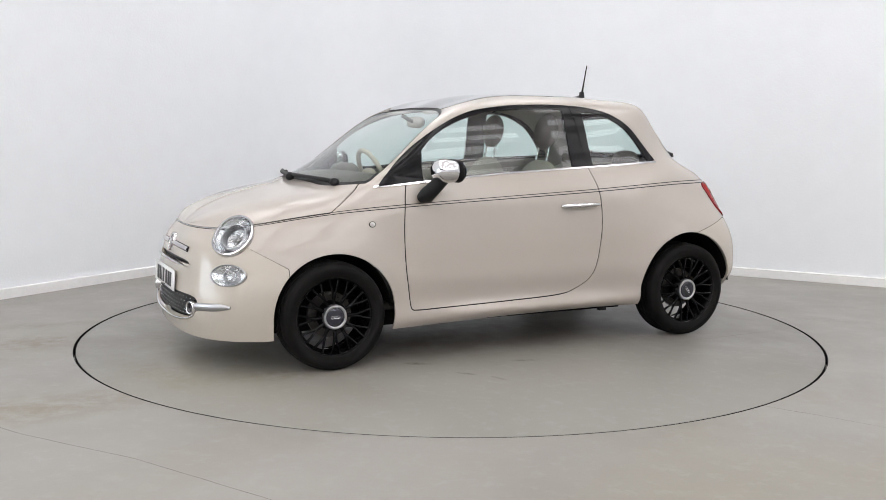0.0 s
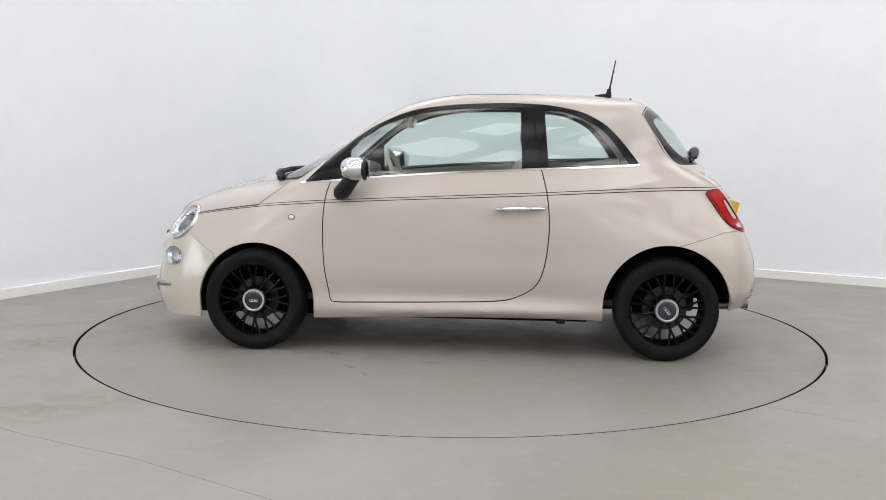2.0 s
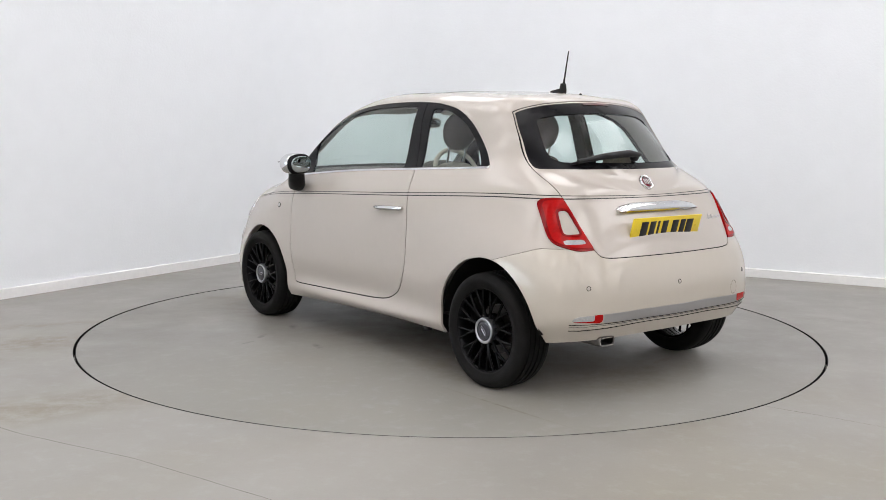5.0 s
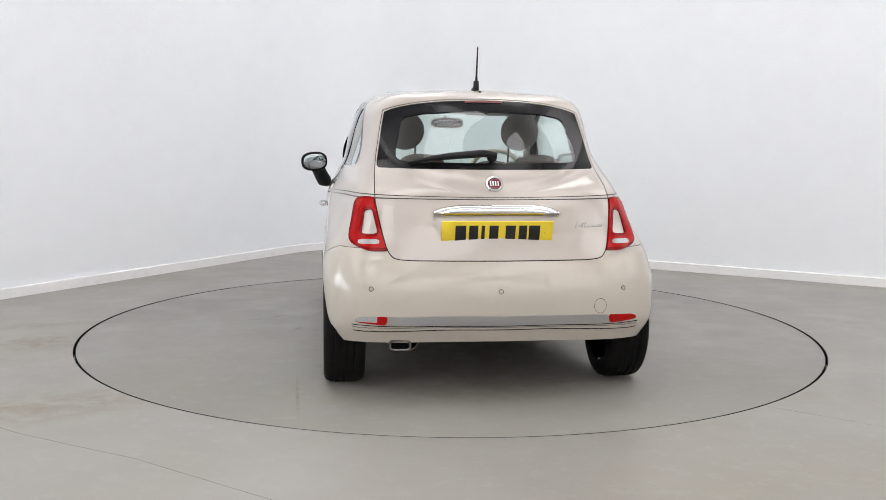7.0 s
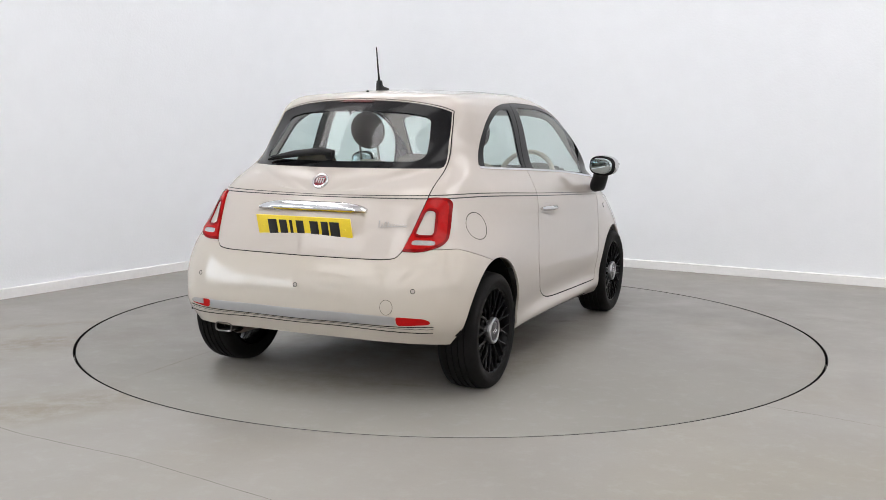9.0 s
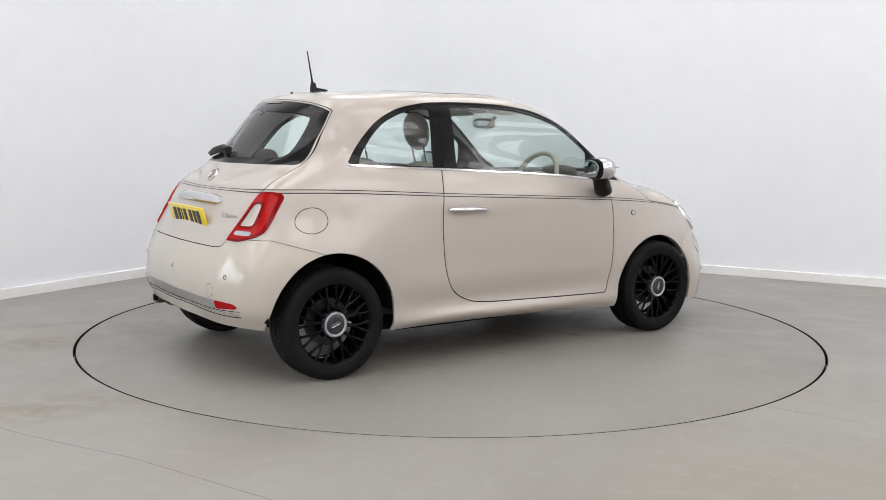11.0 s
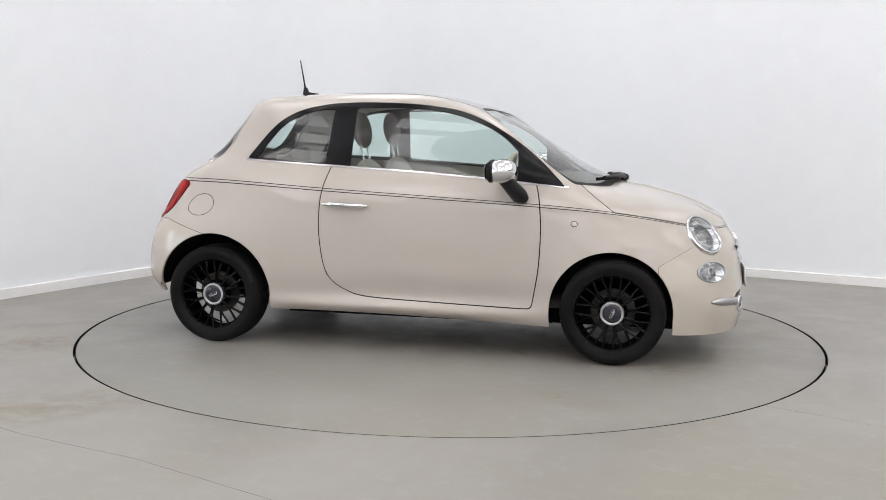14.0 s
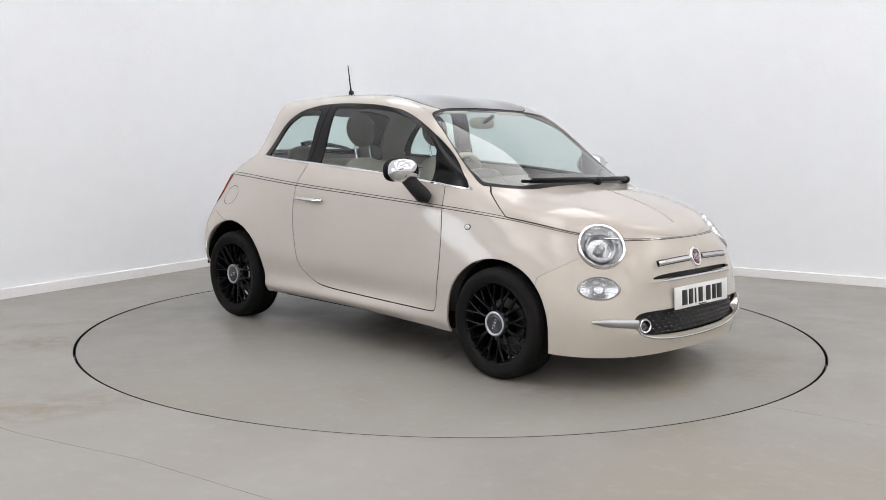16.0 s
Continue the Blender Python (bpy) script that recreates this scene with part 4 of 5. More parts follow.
    hatch_ob = part("tailgate", make_mesh("tailgate", hatch, PAINT, skirt=.012), PAINT, car)
    lines = (np.concatenate([g[0] for g in grooves]),
             np.concatenate([g[1] + k for g, k in zip(grooves, np.cumsum([0] + [len(g[0]) for g in grooves[:-1]]))]))
    tagged(part("shut_line", make_mesh("shut_line", lines, GAP, lift=-0.0035), GAP, car, "dark gaps between the panels"), kind="stuff")
    # lining of the cabin, behind the panels round the windows
    lined = cut(shell, 0.93 - shell[0][:, 2])[0]
    lined = cut(lined, np.abs(lined[0][:, 1] + 0.18) - 1.0)[0]
    part("headlining", make_mesh("headlining", lined, TRIM, lift=-0.022), TRIM, car, "pale fabric roof lining and pillars")
    doors = {}
    for s in ("left", "right"):
        d = doors[s] = part("door", make_mesh("door", door, PAINT, s, skirt=.012), PAINT, car)
        part("window_glass", make_mesh("window_glass", door_pane, GLASS, s, -0.005), GLASS, d)
        inner = cut(door, 0.33 - door[0][:, 2])[0]
        part("door_card", make_mesh("door_card", inner, TRIM, s, -0.045), TRIM, d, "pale inner door card")
        part("quarter_glass", make_mesh("quarter_glass", quarter_pane, GLASS, s, -0.005), GLASS, car)
        part("window_surround", make_mesh("window_surround", trim_front, BLACK_GLOSS, s, -0.002, .012), BLACK_GLOSS, d, "gloss black window surround")
        part("pillar_trim", make_mesh("pillar_trim", trim_rear, BLACK_GLOSS, s, -0.002, .012), BLACK_GLOSS, car, "gloss black quarter window surround and pillar")
        part("waist_strip", make_mesh("waist_strip", chrome, CHROME, s, 0.003, .006), CHROME, car, "thin chrome waist strip")
        part("waist_lining", make_mesh("waist_lining", chrome, DARK_TRIM, s, -.014), DARK_TRIM, d)
        part("pillar_joint", make_mesh("pillar_joint", pillar_joint, GAP, s, -.005), GAP, car)
        # tail lamp: red ring, cream island, clear strip
        island, ring = cut(lamp, poly_phi(lamp[0], TAIL_INNER, 0, 2))
        strip, ring = cut(ring, poly_phi(ring[0], TAIL_REVERSE, 0, 2))
        rim, ring = cut(ring, -.011 - poly_phi(ring[0], TAIL_LAMP, 0, 2))
        rim_in, ring = cut(ring, poly_phi(ring[0], TAIL_INNER, 0, 2) - .009)
        lamp_ob = part("tail_lamp", make_mesh("tail_lamp", ring, RED_LENS, s, 0.009, .02), RED_LENS, car, "red ring-shaped tail lamp with a cream centre")
        part("outer_rim", make_mesh("outer_rim", rim, RED_RIM, s, 0.0065, .018), RED_RIM, lamp_ob, "deep red outer rim")
        part("inner_rim", make_mesh("inner_rim", rim_in, RED_RIM, s, 0.0115, .018), RED_RIM, lamp_ob, "deep red inner rim")
        part("lamp_island", make_mesh("lamp_island", island, PAINT, s, 0.004, .01), PAINT, lamp_ob, "cream centre piece")
        part("reversing_lens", make_mesh("reversing_lens", strip, CLEAR_LENS, s, 0.007, .01), CLEAR_LENS, lamp_ob, "clear ribbed lens")
        clear, red = cut(reflector, np.maximum(0.562 - reflector[0][:, 0], .392 - reflector[0][:, 2]))
        if s == "left":
            r = part("bumper_lamp", make_mesh("bumper_lamp", red, RED_LENS, s, 0.002, .01), RED_LENS, car, "half red, half clear bumper lamp")
            part("clear_lens", make_mesh("clear_lens", clear, CLEAR_LENS, s, 0.003, .01), CLEAR_LENS, r)
        else:
            part("bumper_lamp", make_mesh("bumper_lamp", reflector, RED_LENS, s, 0.002, .01), RED_LENS, car, "red bumper reflector")
    part("windscreen", make_mesh("windscreen", screen_glass, SCREEN, lift=-0.004), SCREEN, car)
    part("scuttle", make_mesh("scuttle", screen_edge, BLACK_PLASTIC, lift=-0.003, skirt=.015), BLACK_PLASTIC, car, "black scuttle panel and screen border")
    part("glass_roof", make_mesh("glass_roof", roof, ROOF_GLASS, lift=0.001, skirt=.01), ROOF_GLASS, car, "dark tinted glass roof panel")
    part("rear_window", make_mesh("rear_window", rear_pane, GLASS, lift=-0.003), GLASS, hatch_ob)
    part("rear_window_border", make_mesh("rear_window_border", rear_band, BLACK_GLOSS, lift=-0.002, skirt=.01), BLACK_GLOSS, hatch_ob)
    part("grille_back", make_mesh("grille_back", intake, BLACK_PLASTIC, lift=-0.028), BLACK_PLASTIC, car, "black lower grille")
    part("slot_back", make_mesh("slot_back", slot, BLACK_PLASTIC, lift=-0.022), BLACK_PLASTIC, car)
    part("bumper_insert", make_mesh("bumper_insert", insert, SATIN, lift=0.001, skirt=.008), SATIN, car, "brushed silver strip across the rear bumper")
    return hatch_ob, doors


def build_lamps(car):
    for s in (1, -1):
        h = part("headlamp", oval_rings(HEAD_AT, HEAD_R, [(1.0, -.02), (1.005, .004), (.97, .012), (.90, .011), (.86, .004), (.85, -.02)], s), CHROME, car,
                 "round headlamp with a chrome ring")
        part("bowl", oval_rings(HEAD_AT, HEAD_R, [(.86, -.004), (.74, -.022), (.52, -.045), (.40, -.05), (0, -.055)], s), LAMP_BOWL, h)
        part("bezel", oval_rings(HEAD_AT, HEAD_R, [(.62, -.028), (.60, -.008), (.54, -.006), (.50, -.03), (.48, -.045)], s), SATIN, h)
        p, n, t, w = frame_at(*HEAD_AT)
        part("projector", mirrored(blob((.05, .05, .05), p - n * .035, 2.0, 20, 12), s), CLEAR_LENS, h, "round projector lens")
        part("lens", oval_rings(HEAD_AT, HEAD_R, [(.87, .005), (.75, .014), (.5, .022), (.25, .026), (0, .027)], s), LENS, h)
        g = part("fog_lamp", oval_rings(FOG_AT, FOG_R, [(1.0, -.015), (1.0, .004), (.95, .007), (.91, .003), (.90, -.012)], s), SATIN, car, "oval clear running lamp")
        part("bowl", oval_rings(FOG_AT, FOG_R, [(.92, -.004), (.6, -.02), (.42, -.03), (0, -.03)], s), LAMP_BOWL, g)
        part("bulb_ring", oval_rings(FOG_AT, (.03, .03), [(1.0, -.024), (1.0, -.008), (.8, -.006), (.7, -.02)], s, steps=28), SATIN, g)
        part("lens", oval_rings(FOG_AT, FOG_R, [(.92, .004), (.7, .009), (.35, .013), (0, .014)], s), LENS, g)
        # indicator repeater on the wing
        r = part("side_repeater", oval_rings((.766, .925, .766), (.019, .016), [(1.0, -.003), (1.0, .003), (.88, .004), (.8, .003)], s, steps=32), GAP, car)
        part("lens", oval_rings((.766, .925, .766), (.016, .0135), [(1.0, .003), (.6, .0065), (0, .0075)], s, steps=28), PALE_LENS, r)


def build_front(car):
    # lower grille: chrome studs in rows, ring lamps, side blades, lip
    rows = 5
    for k in range(rows):
        z = .282 + .024 * k
        count = 17 if k % 2 else 18
        for i in range(count):
            x = -.41 + .82 * (i + (.5 if k % 2 else 0)) / 17
            if abs(x) > .41 - (.03 if k == 0 else 0):
                continue
            p, n = skin.nearest((x, 1.86, z))
            if k == 0 and i == 0 or build_front.stud is None:
                bm = blob((.010, .009, .0058), (0, 0, 0), 2.0, 8, 5)
                build_front.stud = part("stud", bm, CHROME, car)
                ob = build_front.stud
            else:
                ob = new("stud", build_front.stud.data)
                ob.parent = car
            ob.location = p - n * .024
    for k in range(6):
        z = .27 + .024 * k
        part("grille_bar", tube([skin.nearest((x, 1.86, z))[0] - skin.nearest((x, 1.86, z))[1] * .027 for x in (q * .445 / 8 for q in range(-8, 9))], .0035, 5), BLACK_PLASTIC, car)
    for s in (1, -1):
        ring = part("ring_lamp", oval_rings((.452, 1.81, .332), (.036, .036), [(1.0, -.03), (1.0, .006), (.9, .011), (.74, .008), (.68, -.01), (.66, -.03)], s, steps=36, follow=False), CHROME, car,
                    "small round lamp with a chrome ring")
        part("lens", oval_rings((.452, 1.81, .332), (.026, .026), [(1.0, -.012), (.6, -.004), (0, -.001)], s, steps=28, follow=False), ROOF_GLASS, ring)
        blade = [(.488 + .165 * q / 14, 1.80 - .15 * q / 14, .342 + .012 * q / 14) for q in range(15)]
        bm, rows_ = bmesh.new(), []
        for i, b in enumerate(blade):
            p, n = skin.nearest(b)
            n = n.normalized()
            k = .021 * min(1.0, math.sqrt(max(0.0, (14.3 - i) / 5)))
            rows_.append([bm.verts.new(p + Vector((0, 0, z)) * k + n * h) for z, h in ((-1, -.006), (-.95, .004), (-.3, .011), (.6, .009), (.95, .004), (1, -.006))])
        for r1, r2 in zip(rows_, rows_[1:]):
            for k in range(5):
                bm.faces.new((r1[k], r1[k + 1], r2[k + 1], r2[k]))
        bm.faces.new(rows_[-1])
        bmesh.ops.recalc_face_normals(bm, faces=bm.faces)
        part("chrome_blade", mirrored(smooth_by_angle(bm, 60), s), SATIN, car, "satin silver side blade beside the grille")
        # moustache bar
        m = [(.058 + .275 * q / 12, 1.84, .640 - .004 * q / 12) for q in range(13)]
        part("moustache_bar", mirrored(skin_ribbon(m, .024, .006, .008, taper=False), s), CHROME, car, "chrome bar beside the badge")
        part("moustache_backing", mirrored(skin_ribbon([(.052 + .286 * q / 12, 1.84, .640 - .004 * q / 12) for q in range(13)], .031, .002), s), BLACK_PLASTIC, car)
    lip = curve_through([(-.50, .335), (-.475, .292), (-.38, .262), (-.2, .246), (0, .242), (.2, .246), (.38, .262), (.475, .292), (.50, .335)], 6)
    part("grille_lip", skin_ribbon([(x, 1.86 - .3 * abs(x) ** 3, z) for x, z in lip], .012, .002, .004), CHROME, car, "thin chrome lip under the grille")
    part("slot_bar", skin_ribbon([(.385 * q / 16, 1.84, .543) for q in range(-16, 17)], .016, .006, .008, taper=True), CHROME, car, "chrome bar in the upper slot")
    badge(car, (0, 1.82, .634), .047, .052)
    part("bonnet_ridge", skin_ribbon([(0, 1.27 + .40 * q / 24, 1.0) if q == 0 else (0, 1.27 + .40 * q / 24, .95 - .17 * (q / 24) ** 2) for q in range(25)], .011, .0005, .0042), PAINT, car, "fine raised ridge along the bonnet")
    # plate
    plate(car, (0, 1.861, .447), -4, WHITE_PLATE, 1, "white front plate with dark bars")


build_front.stud = None


def badge(car, at, r, rz):
    ring = part("badge", oval_rings(at, (r, rz), [(1.0, -.004), (1.0, .008), (.92, .012), (.76, .011), (.72, .007)], 1, steps=40, follow=False), CHROME, car, "round chrome badge with a red enamel centre")
    part("enamel", oval_rings(at, (r * .76, rz * .76), [(1.0, .006), (.9, .009), (0, .010)], 1, steps=36, follow=False, power=3.2), BADGE_RED, ring)
    p, n, t, w = frame_at(*at)
    for i in range(4):
        q = p + n * .0105 + t * (r * (-.42 + .28 * i))
        bm = box((.006, .002, rz * .62), (0, 0, 0), .0006)
        ob = part("emblem_bar", bm, SATIN, ring)
        ob.matrix_local = Matrix.Translation(q) @ Matrix((t, n, w)).transposed().to_4x4()


def plate(car, at, tilt, material, facing, label):
    """A number plate; its characters are plain bars."""
    me = box((.52, .008, .112), (0, 0, 0), .003)
    ob = part("number_plate", me, material, car, label)
    ob.matrix_local = pose(*at, tilt, 0, 0 if facing < 0 else 180)
    xs = [-.172, -.112, -.068, -.018, .060, .118, .172]
    ws = [.050, .042, .016, .042, .046, .038, .052]
    for x, w in zip(xs, ws):
        part("character_bar", box((w, .0016, .076), (x, -.0046, -.002), .0004), INK, ob)
    for x in (-.225, .225):
        part("screw_cap", revolve([(0, -.0062), (.005, -.0056), (.006, -.004)], 14, "y", (x, 0, 0)), material, ob)
    part("maker_mark", box((.075, .0014, .006), (.0, -.0046, -.050), .0004), INK, ob)
    return ob


def build_rear(car, hatch):
    badge_at = (0, -1.49, 1.008)
    badge(car, badge_at, .043, .043)
    # boot handle: arched chrome bar with a dark underside
    n = 24
    bm, rows = bmesh.new(), []
    for i in range(n + 1):
        x = -.296 + .592 * i / n
        e = 1 - abs(2 * i / n - 1)
        up = .018 + .028 * min(1, math.sqrt(e * 2.2))
        p, nn = skin.nearest((x, -1.57, .885))
        y = p.y
        rows.append([bm.verts.new((x, y + .01, .873)), bm.verts.new((x, y - .020, .873)), bm.verts.new((x, y - .026, .882)),
                     bm.verts.new((x, y - .020, .873 + up * .75)), bm.verts.new((x, y - .006, .873 + up)), bm.verts.new((x, y + .02, .873 + up))])
    for r1, r2 in zip(rows, rows[1:]):
        for k in range(5):
            bm.faces.new((r1[k], r1[k + 1], r2[k + 1], r2[k]))
    bm.faces.new(rows[0])
    bm.faces.new(rows[-1])
    bmesh.ops.recalc_face_normals(bm, faces=bm.faces)
    part("boot_handle", smooth_by_angle(bm, 50), CHROME, hatch, "wide arched chrome boot handle")
    plate(car, (-.006, -1.638, .797), 15, YELLOW, -1, "yellow rear plate with dark bars")
    # script badge: slanted strokes on a line
    strokes = []
    for i in range(10):
        x = .375 + .0145 * i
        p = skin.nearest((x, -1.58, .812 + .0016 * i))[0]
        tall = .032 if i == 0 else (.025 if i in (2, 3) else .014)
        strokes.append(tube([p + Vector((-.003, -.004, -.005)), p + Vector((.004, -.004, tall - .005))], .0016, 5))
    strokes.append(tube([skin.nearest((.38 + .13 * q / 8, -1.58, .806 + .02 * q / 8))[0] + Vector((0, -.003, 0)) for q in range(9)], .0014, 5))
    part("script_badge", join(*strokes), SATIN, hatch, "small satin metal script badge")
    # lines under the insert
    for z, mat_ in ((.374, GAP), (.367, CHROME), (.352, GAP)):
        pts = [(.65 * q / 30, -1.735 + .14 * abs(q / 30) ** 3, z + .016 * abs(q / 30) ** 3) for q in range(-30, 31)]
        part("bumper_line", skin_ribbon(pts, .0034, .0012, .0015), mat_, car)
    # parking sensors, towing cover
    for x, z in ((-.59, .545), (0, .535), (.59, .54)):
        p = skin.nearest((x, -1.70, z))[0]
        sgn = -1 if x < 0 else 1
        sen = part("parking_sensor", oval_rings((abs(x), p.y, z), (.0115, .0115), [(1.0, -.002), (1.0, .0012), (.8, .0014), (.78, -.001)], sgn, steps=24, follow=False), GAP, car)
        part("sensor_face", oval_rings((abs(x), p.y, z), (.009, .009), [(1.0, .0), (0.5, .0012), (0, .0014)], sgn, steps=20, follow=False), PAINT, sen)
    loop = [(.47 + .030 * math.cos(a), -1.70, .462 + .034 * math.sin(a)) for a in (2 * math.pi * i / 36 for i in range(36))]
    part("tow_cover_line", skin_ribbon(loop, .0018, .0006, closed=True), GAP, car)
    # fuel flap on the right rear wing
    loop = [(.74, -1.277 + .087 * math.cos(a), .812 + .075 * math.sin(a)) for a in (2 * math.pi * i / 60 for i in range(60))]
    part("fuel_flap_line", skin_ribbon(loop, .0035, .0008, closed=True), GAP, car, "round fuel flap outline")
    # rear wiper
    def on_glass(x, z, out):
        p, nn = skin.nearest((x, -1.36, z))
        return p + nn * out
    w = part("rear_wiper", tube([on_glass(.02, 1.108, .022), on_glass(-.04, 1.114, .030), on_glass(-.2, 1.114, .028), on_glass(-.36, 1.106, .022)], [.022, .027, .024, .012], 10, squash=.7), BLACK_PLASTIC, car, "black rear wiper arm and blade")
    part("blade", tube([on_glass(x, 1.118 - .03 * abs(x + .21), .012) for x in (-.40, -.3, -.2, -.1, -.02)], [.006, .009, .010, .009, .006], 8), RUBBER, w)
    part("pivot", blob((.05, .04, .05), on_glass(.0, 1.10, .015), 2.4, 16, 10), BLACK_PLASTIC, w)
    p, nn = skin.nearest((0, -1.02, 1.45))
    part("washer_jet", blob((.016, .016, .012), p + nn * .003, 2.0, 12, 8), BLACK_PLASTIC, hatch)
    part("high_brake_lamp", skin_ribbon([(.095 * q / 8, -1.12, 1.388 - .004 * abs(q / 8)) for q in range(-8, 9)], .016, .0012), RED_DARK, hatch, "dark red high brake lamp")
    # exhaust
    ex = part("exhaust", revolve([(.052, -.24), (.062, -.22), (.062, -.05), (.05, -.03)], 24, "y"), RUST, car, "bare metal exhaust box and flattened tail pipe")
    ex.location = (-.42, -1.38, .30)
    outl = rounded([(-.052, -.024), (.052, -.024), (.052, .024), (-.052, .024)], .022, 6)
    bm, rings = bmesh.new(), []
    for sc, y in ((1.0, -1.50), (1.0, -1.672), (.96, -1.677), (.82, -1.675), (.80, -1.53)):
        rings.append([bm.verts.new((-.456 + a * sc, y, .282 + b * (sc if sc > .9 else sc * .9))) for a, b in outl])
    for r1, r2 in zip(rings, rings[1:]):
        for k in range(len(outl)):
            bm.faces.new((r1[k], r1[(k + 1) % len(outl)], r2[(k + 1) % len(outl)], r2[k]))
    bm.faces.new(rings[-1])
    pipe = part("tail_pipe", smooth_by_angle(bm, 50), DARK_PIPE, car)
    part("pipe_bore", box((.07, .004, .03), (-.456, -1.62, .284), .001), GAP, pipe)


def build_outside_fittings(car, doors):
    for s, side in ((1, "right"), (-1, "left")):
        d = doors[side]
        # door handle: chrome bar over a cup
        y0, y1, z = -.232, -.492, .832
        cup = part("handle_cup", oval_rings((.785, -.36, .842), (.062, .026), [(1.0, .0006), (.8, -.0005), (.5, .0), (0, .0006)], s, steps=40), SHADED_CUP, d)
        pts = []
        for i in range(13):
            q = i / 12
            p, nn = skin.nearest((.785, y0 + (y1 - y0) * q, z + .006 * q))
            pts.append(p + nn * (.012 + .016 * math.sin(math.pi * q)))
        part("door_handle", mirrored(tube(pts, [.011, .0155, .0175, .018, .0185, .0185, .0185, .0185, .0185, .018, .0175, .0155, .011], 12, squash=.75), s), CHROME, d, "chrome door handle bar")
        # door mirror
        m = part("door_mirror", mirrored(blob((.175, .158, .128), (.862, .545, 1.048), 2.3, 32, 20, Euler((0, radians(4), radians(-6))).to_matrix().to_4x4()), s), CHROME, d, "chrome-capped door mirror on a black foot")
        part("mirror_rim", mirrored(blob((.172, .034, .124), (.861, .488, 1.046), 2.6, 32, 14, Euler((0, radians(4), radians(-6))).to_matrix().to_4x4()), s), BLACK_GLOSS, m)
        part("mirror_face", mirrored(blob((.146, .012, .098), (.858, .466, 1.046), 2.5, 28, 10, Euler((0, radians(4), radians(-6))).to_matrix().to_4x4()), s), MIRROR, m)
        part("mirror_foot", mirrored(tube([(.84, .555, 1.005), (.82, .59, .96), (.795, .63, .912), (.768, .65, .895)], [.048, .050, .054, .034], 16, squash=.8), s), BLACK_PLASTIC, m, "black mirror foot")
        part("mirror_crease", mirrored(skin_free_bar((.79, .615, 1.062), (.945, .60, 1.056), .0022), s), BLACK_PLASTIC, m)
    # aerial
    fin = prism([(-.055, 0), (.055, 0), (.045, .014), (-.022, .024), (-.030, .052), (-.050, .052), (-.055, .02)], .026, (0, 0, 0), .003)
    fin.transform(Matrix.Translation((.013, -.85, 1.470)) @ Matrix.Rotation(math.pi / 2, 4, "Z"))
    a = part("aerial", fin, BLACK_PLASTIC, car, "black roof aerial with a raked whip")
    part("whip", tube([(0, -.890, 1.50), (0, -.899, 1.55), (0, -.925, 1.695)], [.009, .005, .0032], 10), BLACK_PLASTIC, a)
    # pinstripes
    keep_side = lambda p: p[1] < 1.585
    for lo, hi in ((-.0097, -.0050), (.0048, .0088)):
        part("pinstripe", net_lines(skin.vs + lo, skin.vs + hi, keep_side, .0009), STRIPE, car)
    front = lambda p: p[1] > 1.60
    part("bonnet_trim", net_lines(skin.vs - .010, skin.vs - .003, front, .0035), CHROME, car, "thin chrome line under the bonnet lip")
    part("bonnet_trim_edge", net_lines(skin.vs - .017, skin.vs - .010, front, .001), GAP, car)
    # windscreen wipers
    def glass(x, y, z, out):
        p, nn = skin.nearest((x, y, z))
        return p + nn * out
    for pivot, tip in ((.28, .50), (-.27, .18)):
        if pivot > 0:
            arm = [(-.06, 1.15, .98), (.08, 1.14, .99), (.22, 1.11, .992), (.39, 1.05, .99)]
        else:
            arm = [(-.50, 1.04, .97), (-.36, 1.10, .985), (-.16, 1.14, .992), (.06, 1.14, .998)]
        w = part("wiper_arm", tube([glass(*q, .030 if i else .020) for i, q in enumerate(arm)], [.014, .012, .011, .009], 8), BLACK_PLASTIC, car, "black windscreen wiper")
        part("blade", tube([glass(q[0] + .02, q[1] - .012, q[2] + .012, .016) for q in arm[1:]] + [glass(arm[-1][0] + .05, arm[-1][1] - .03, arm[-1][2] + .008, .014)], .010, 6), RUBBER, w)
        part("pivot_cap", blob((.052, .052, .045), glass(*arm[0], .018), 2.2, 14, 8), BLACK_PLASTIC, w)


def skin_free_bar(a, b, r):
    return tube([a, ((a[0] + b[0]) / 2, (a[1] + b[1]) / 2 + .012, (a[2] + b[2]) / 2 + .002), b], r, 6)


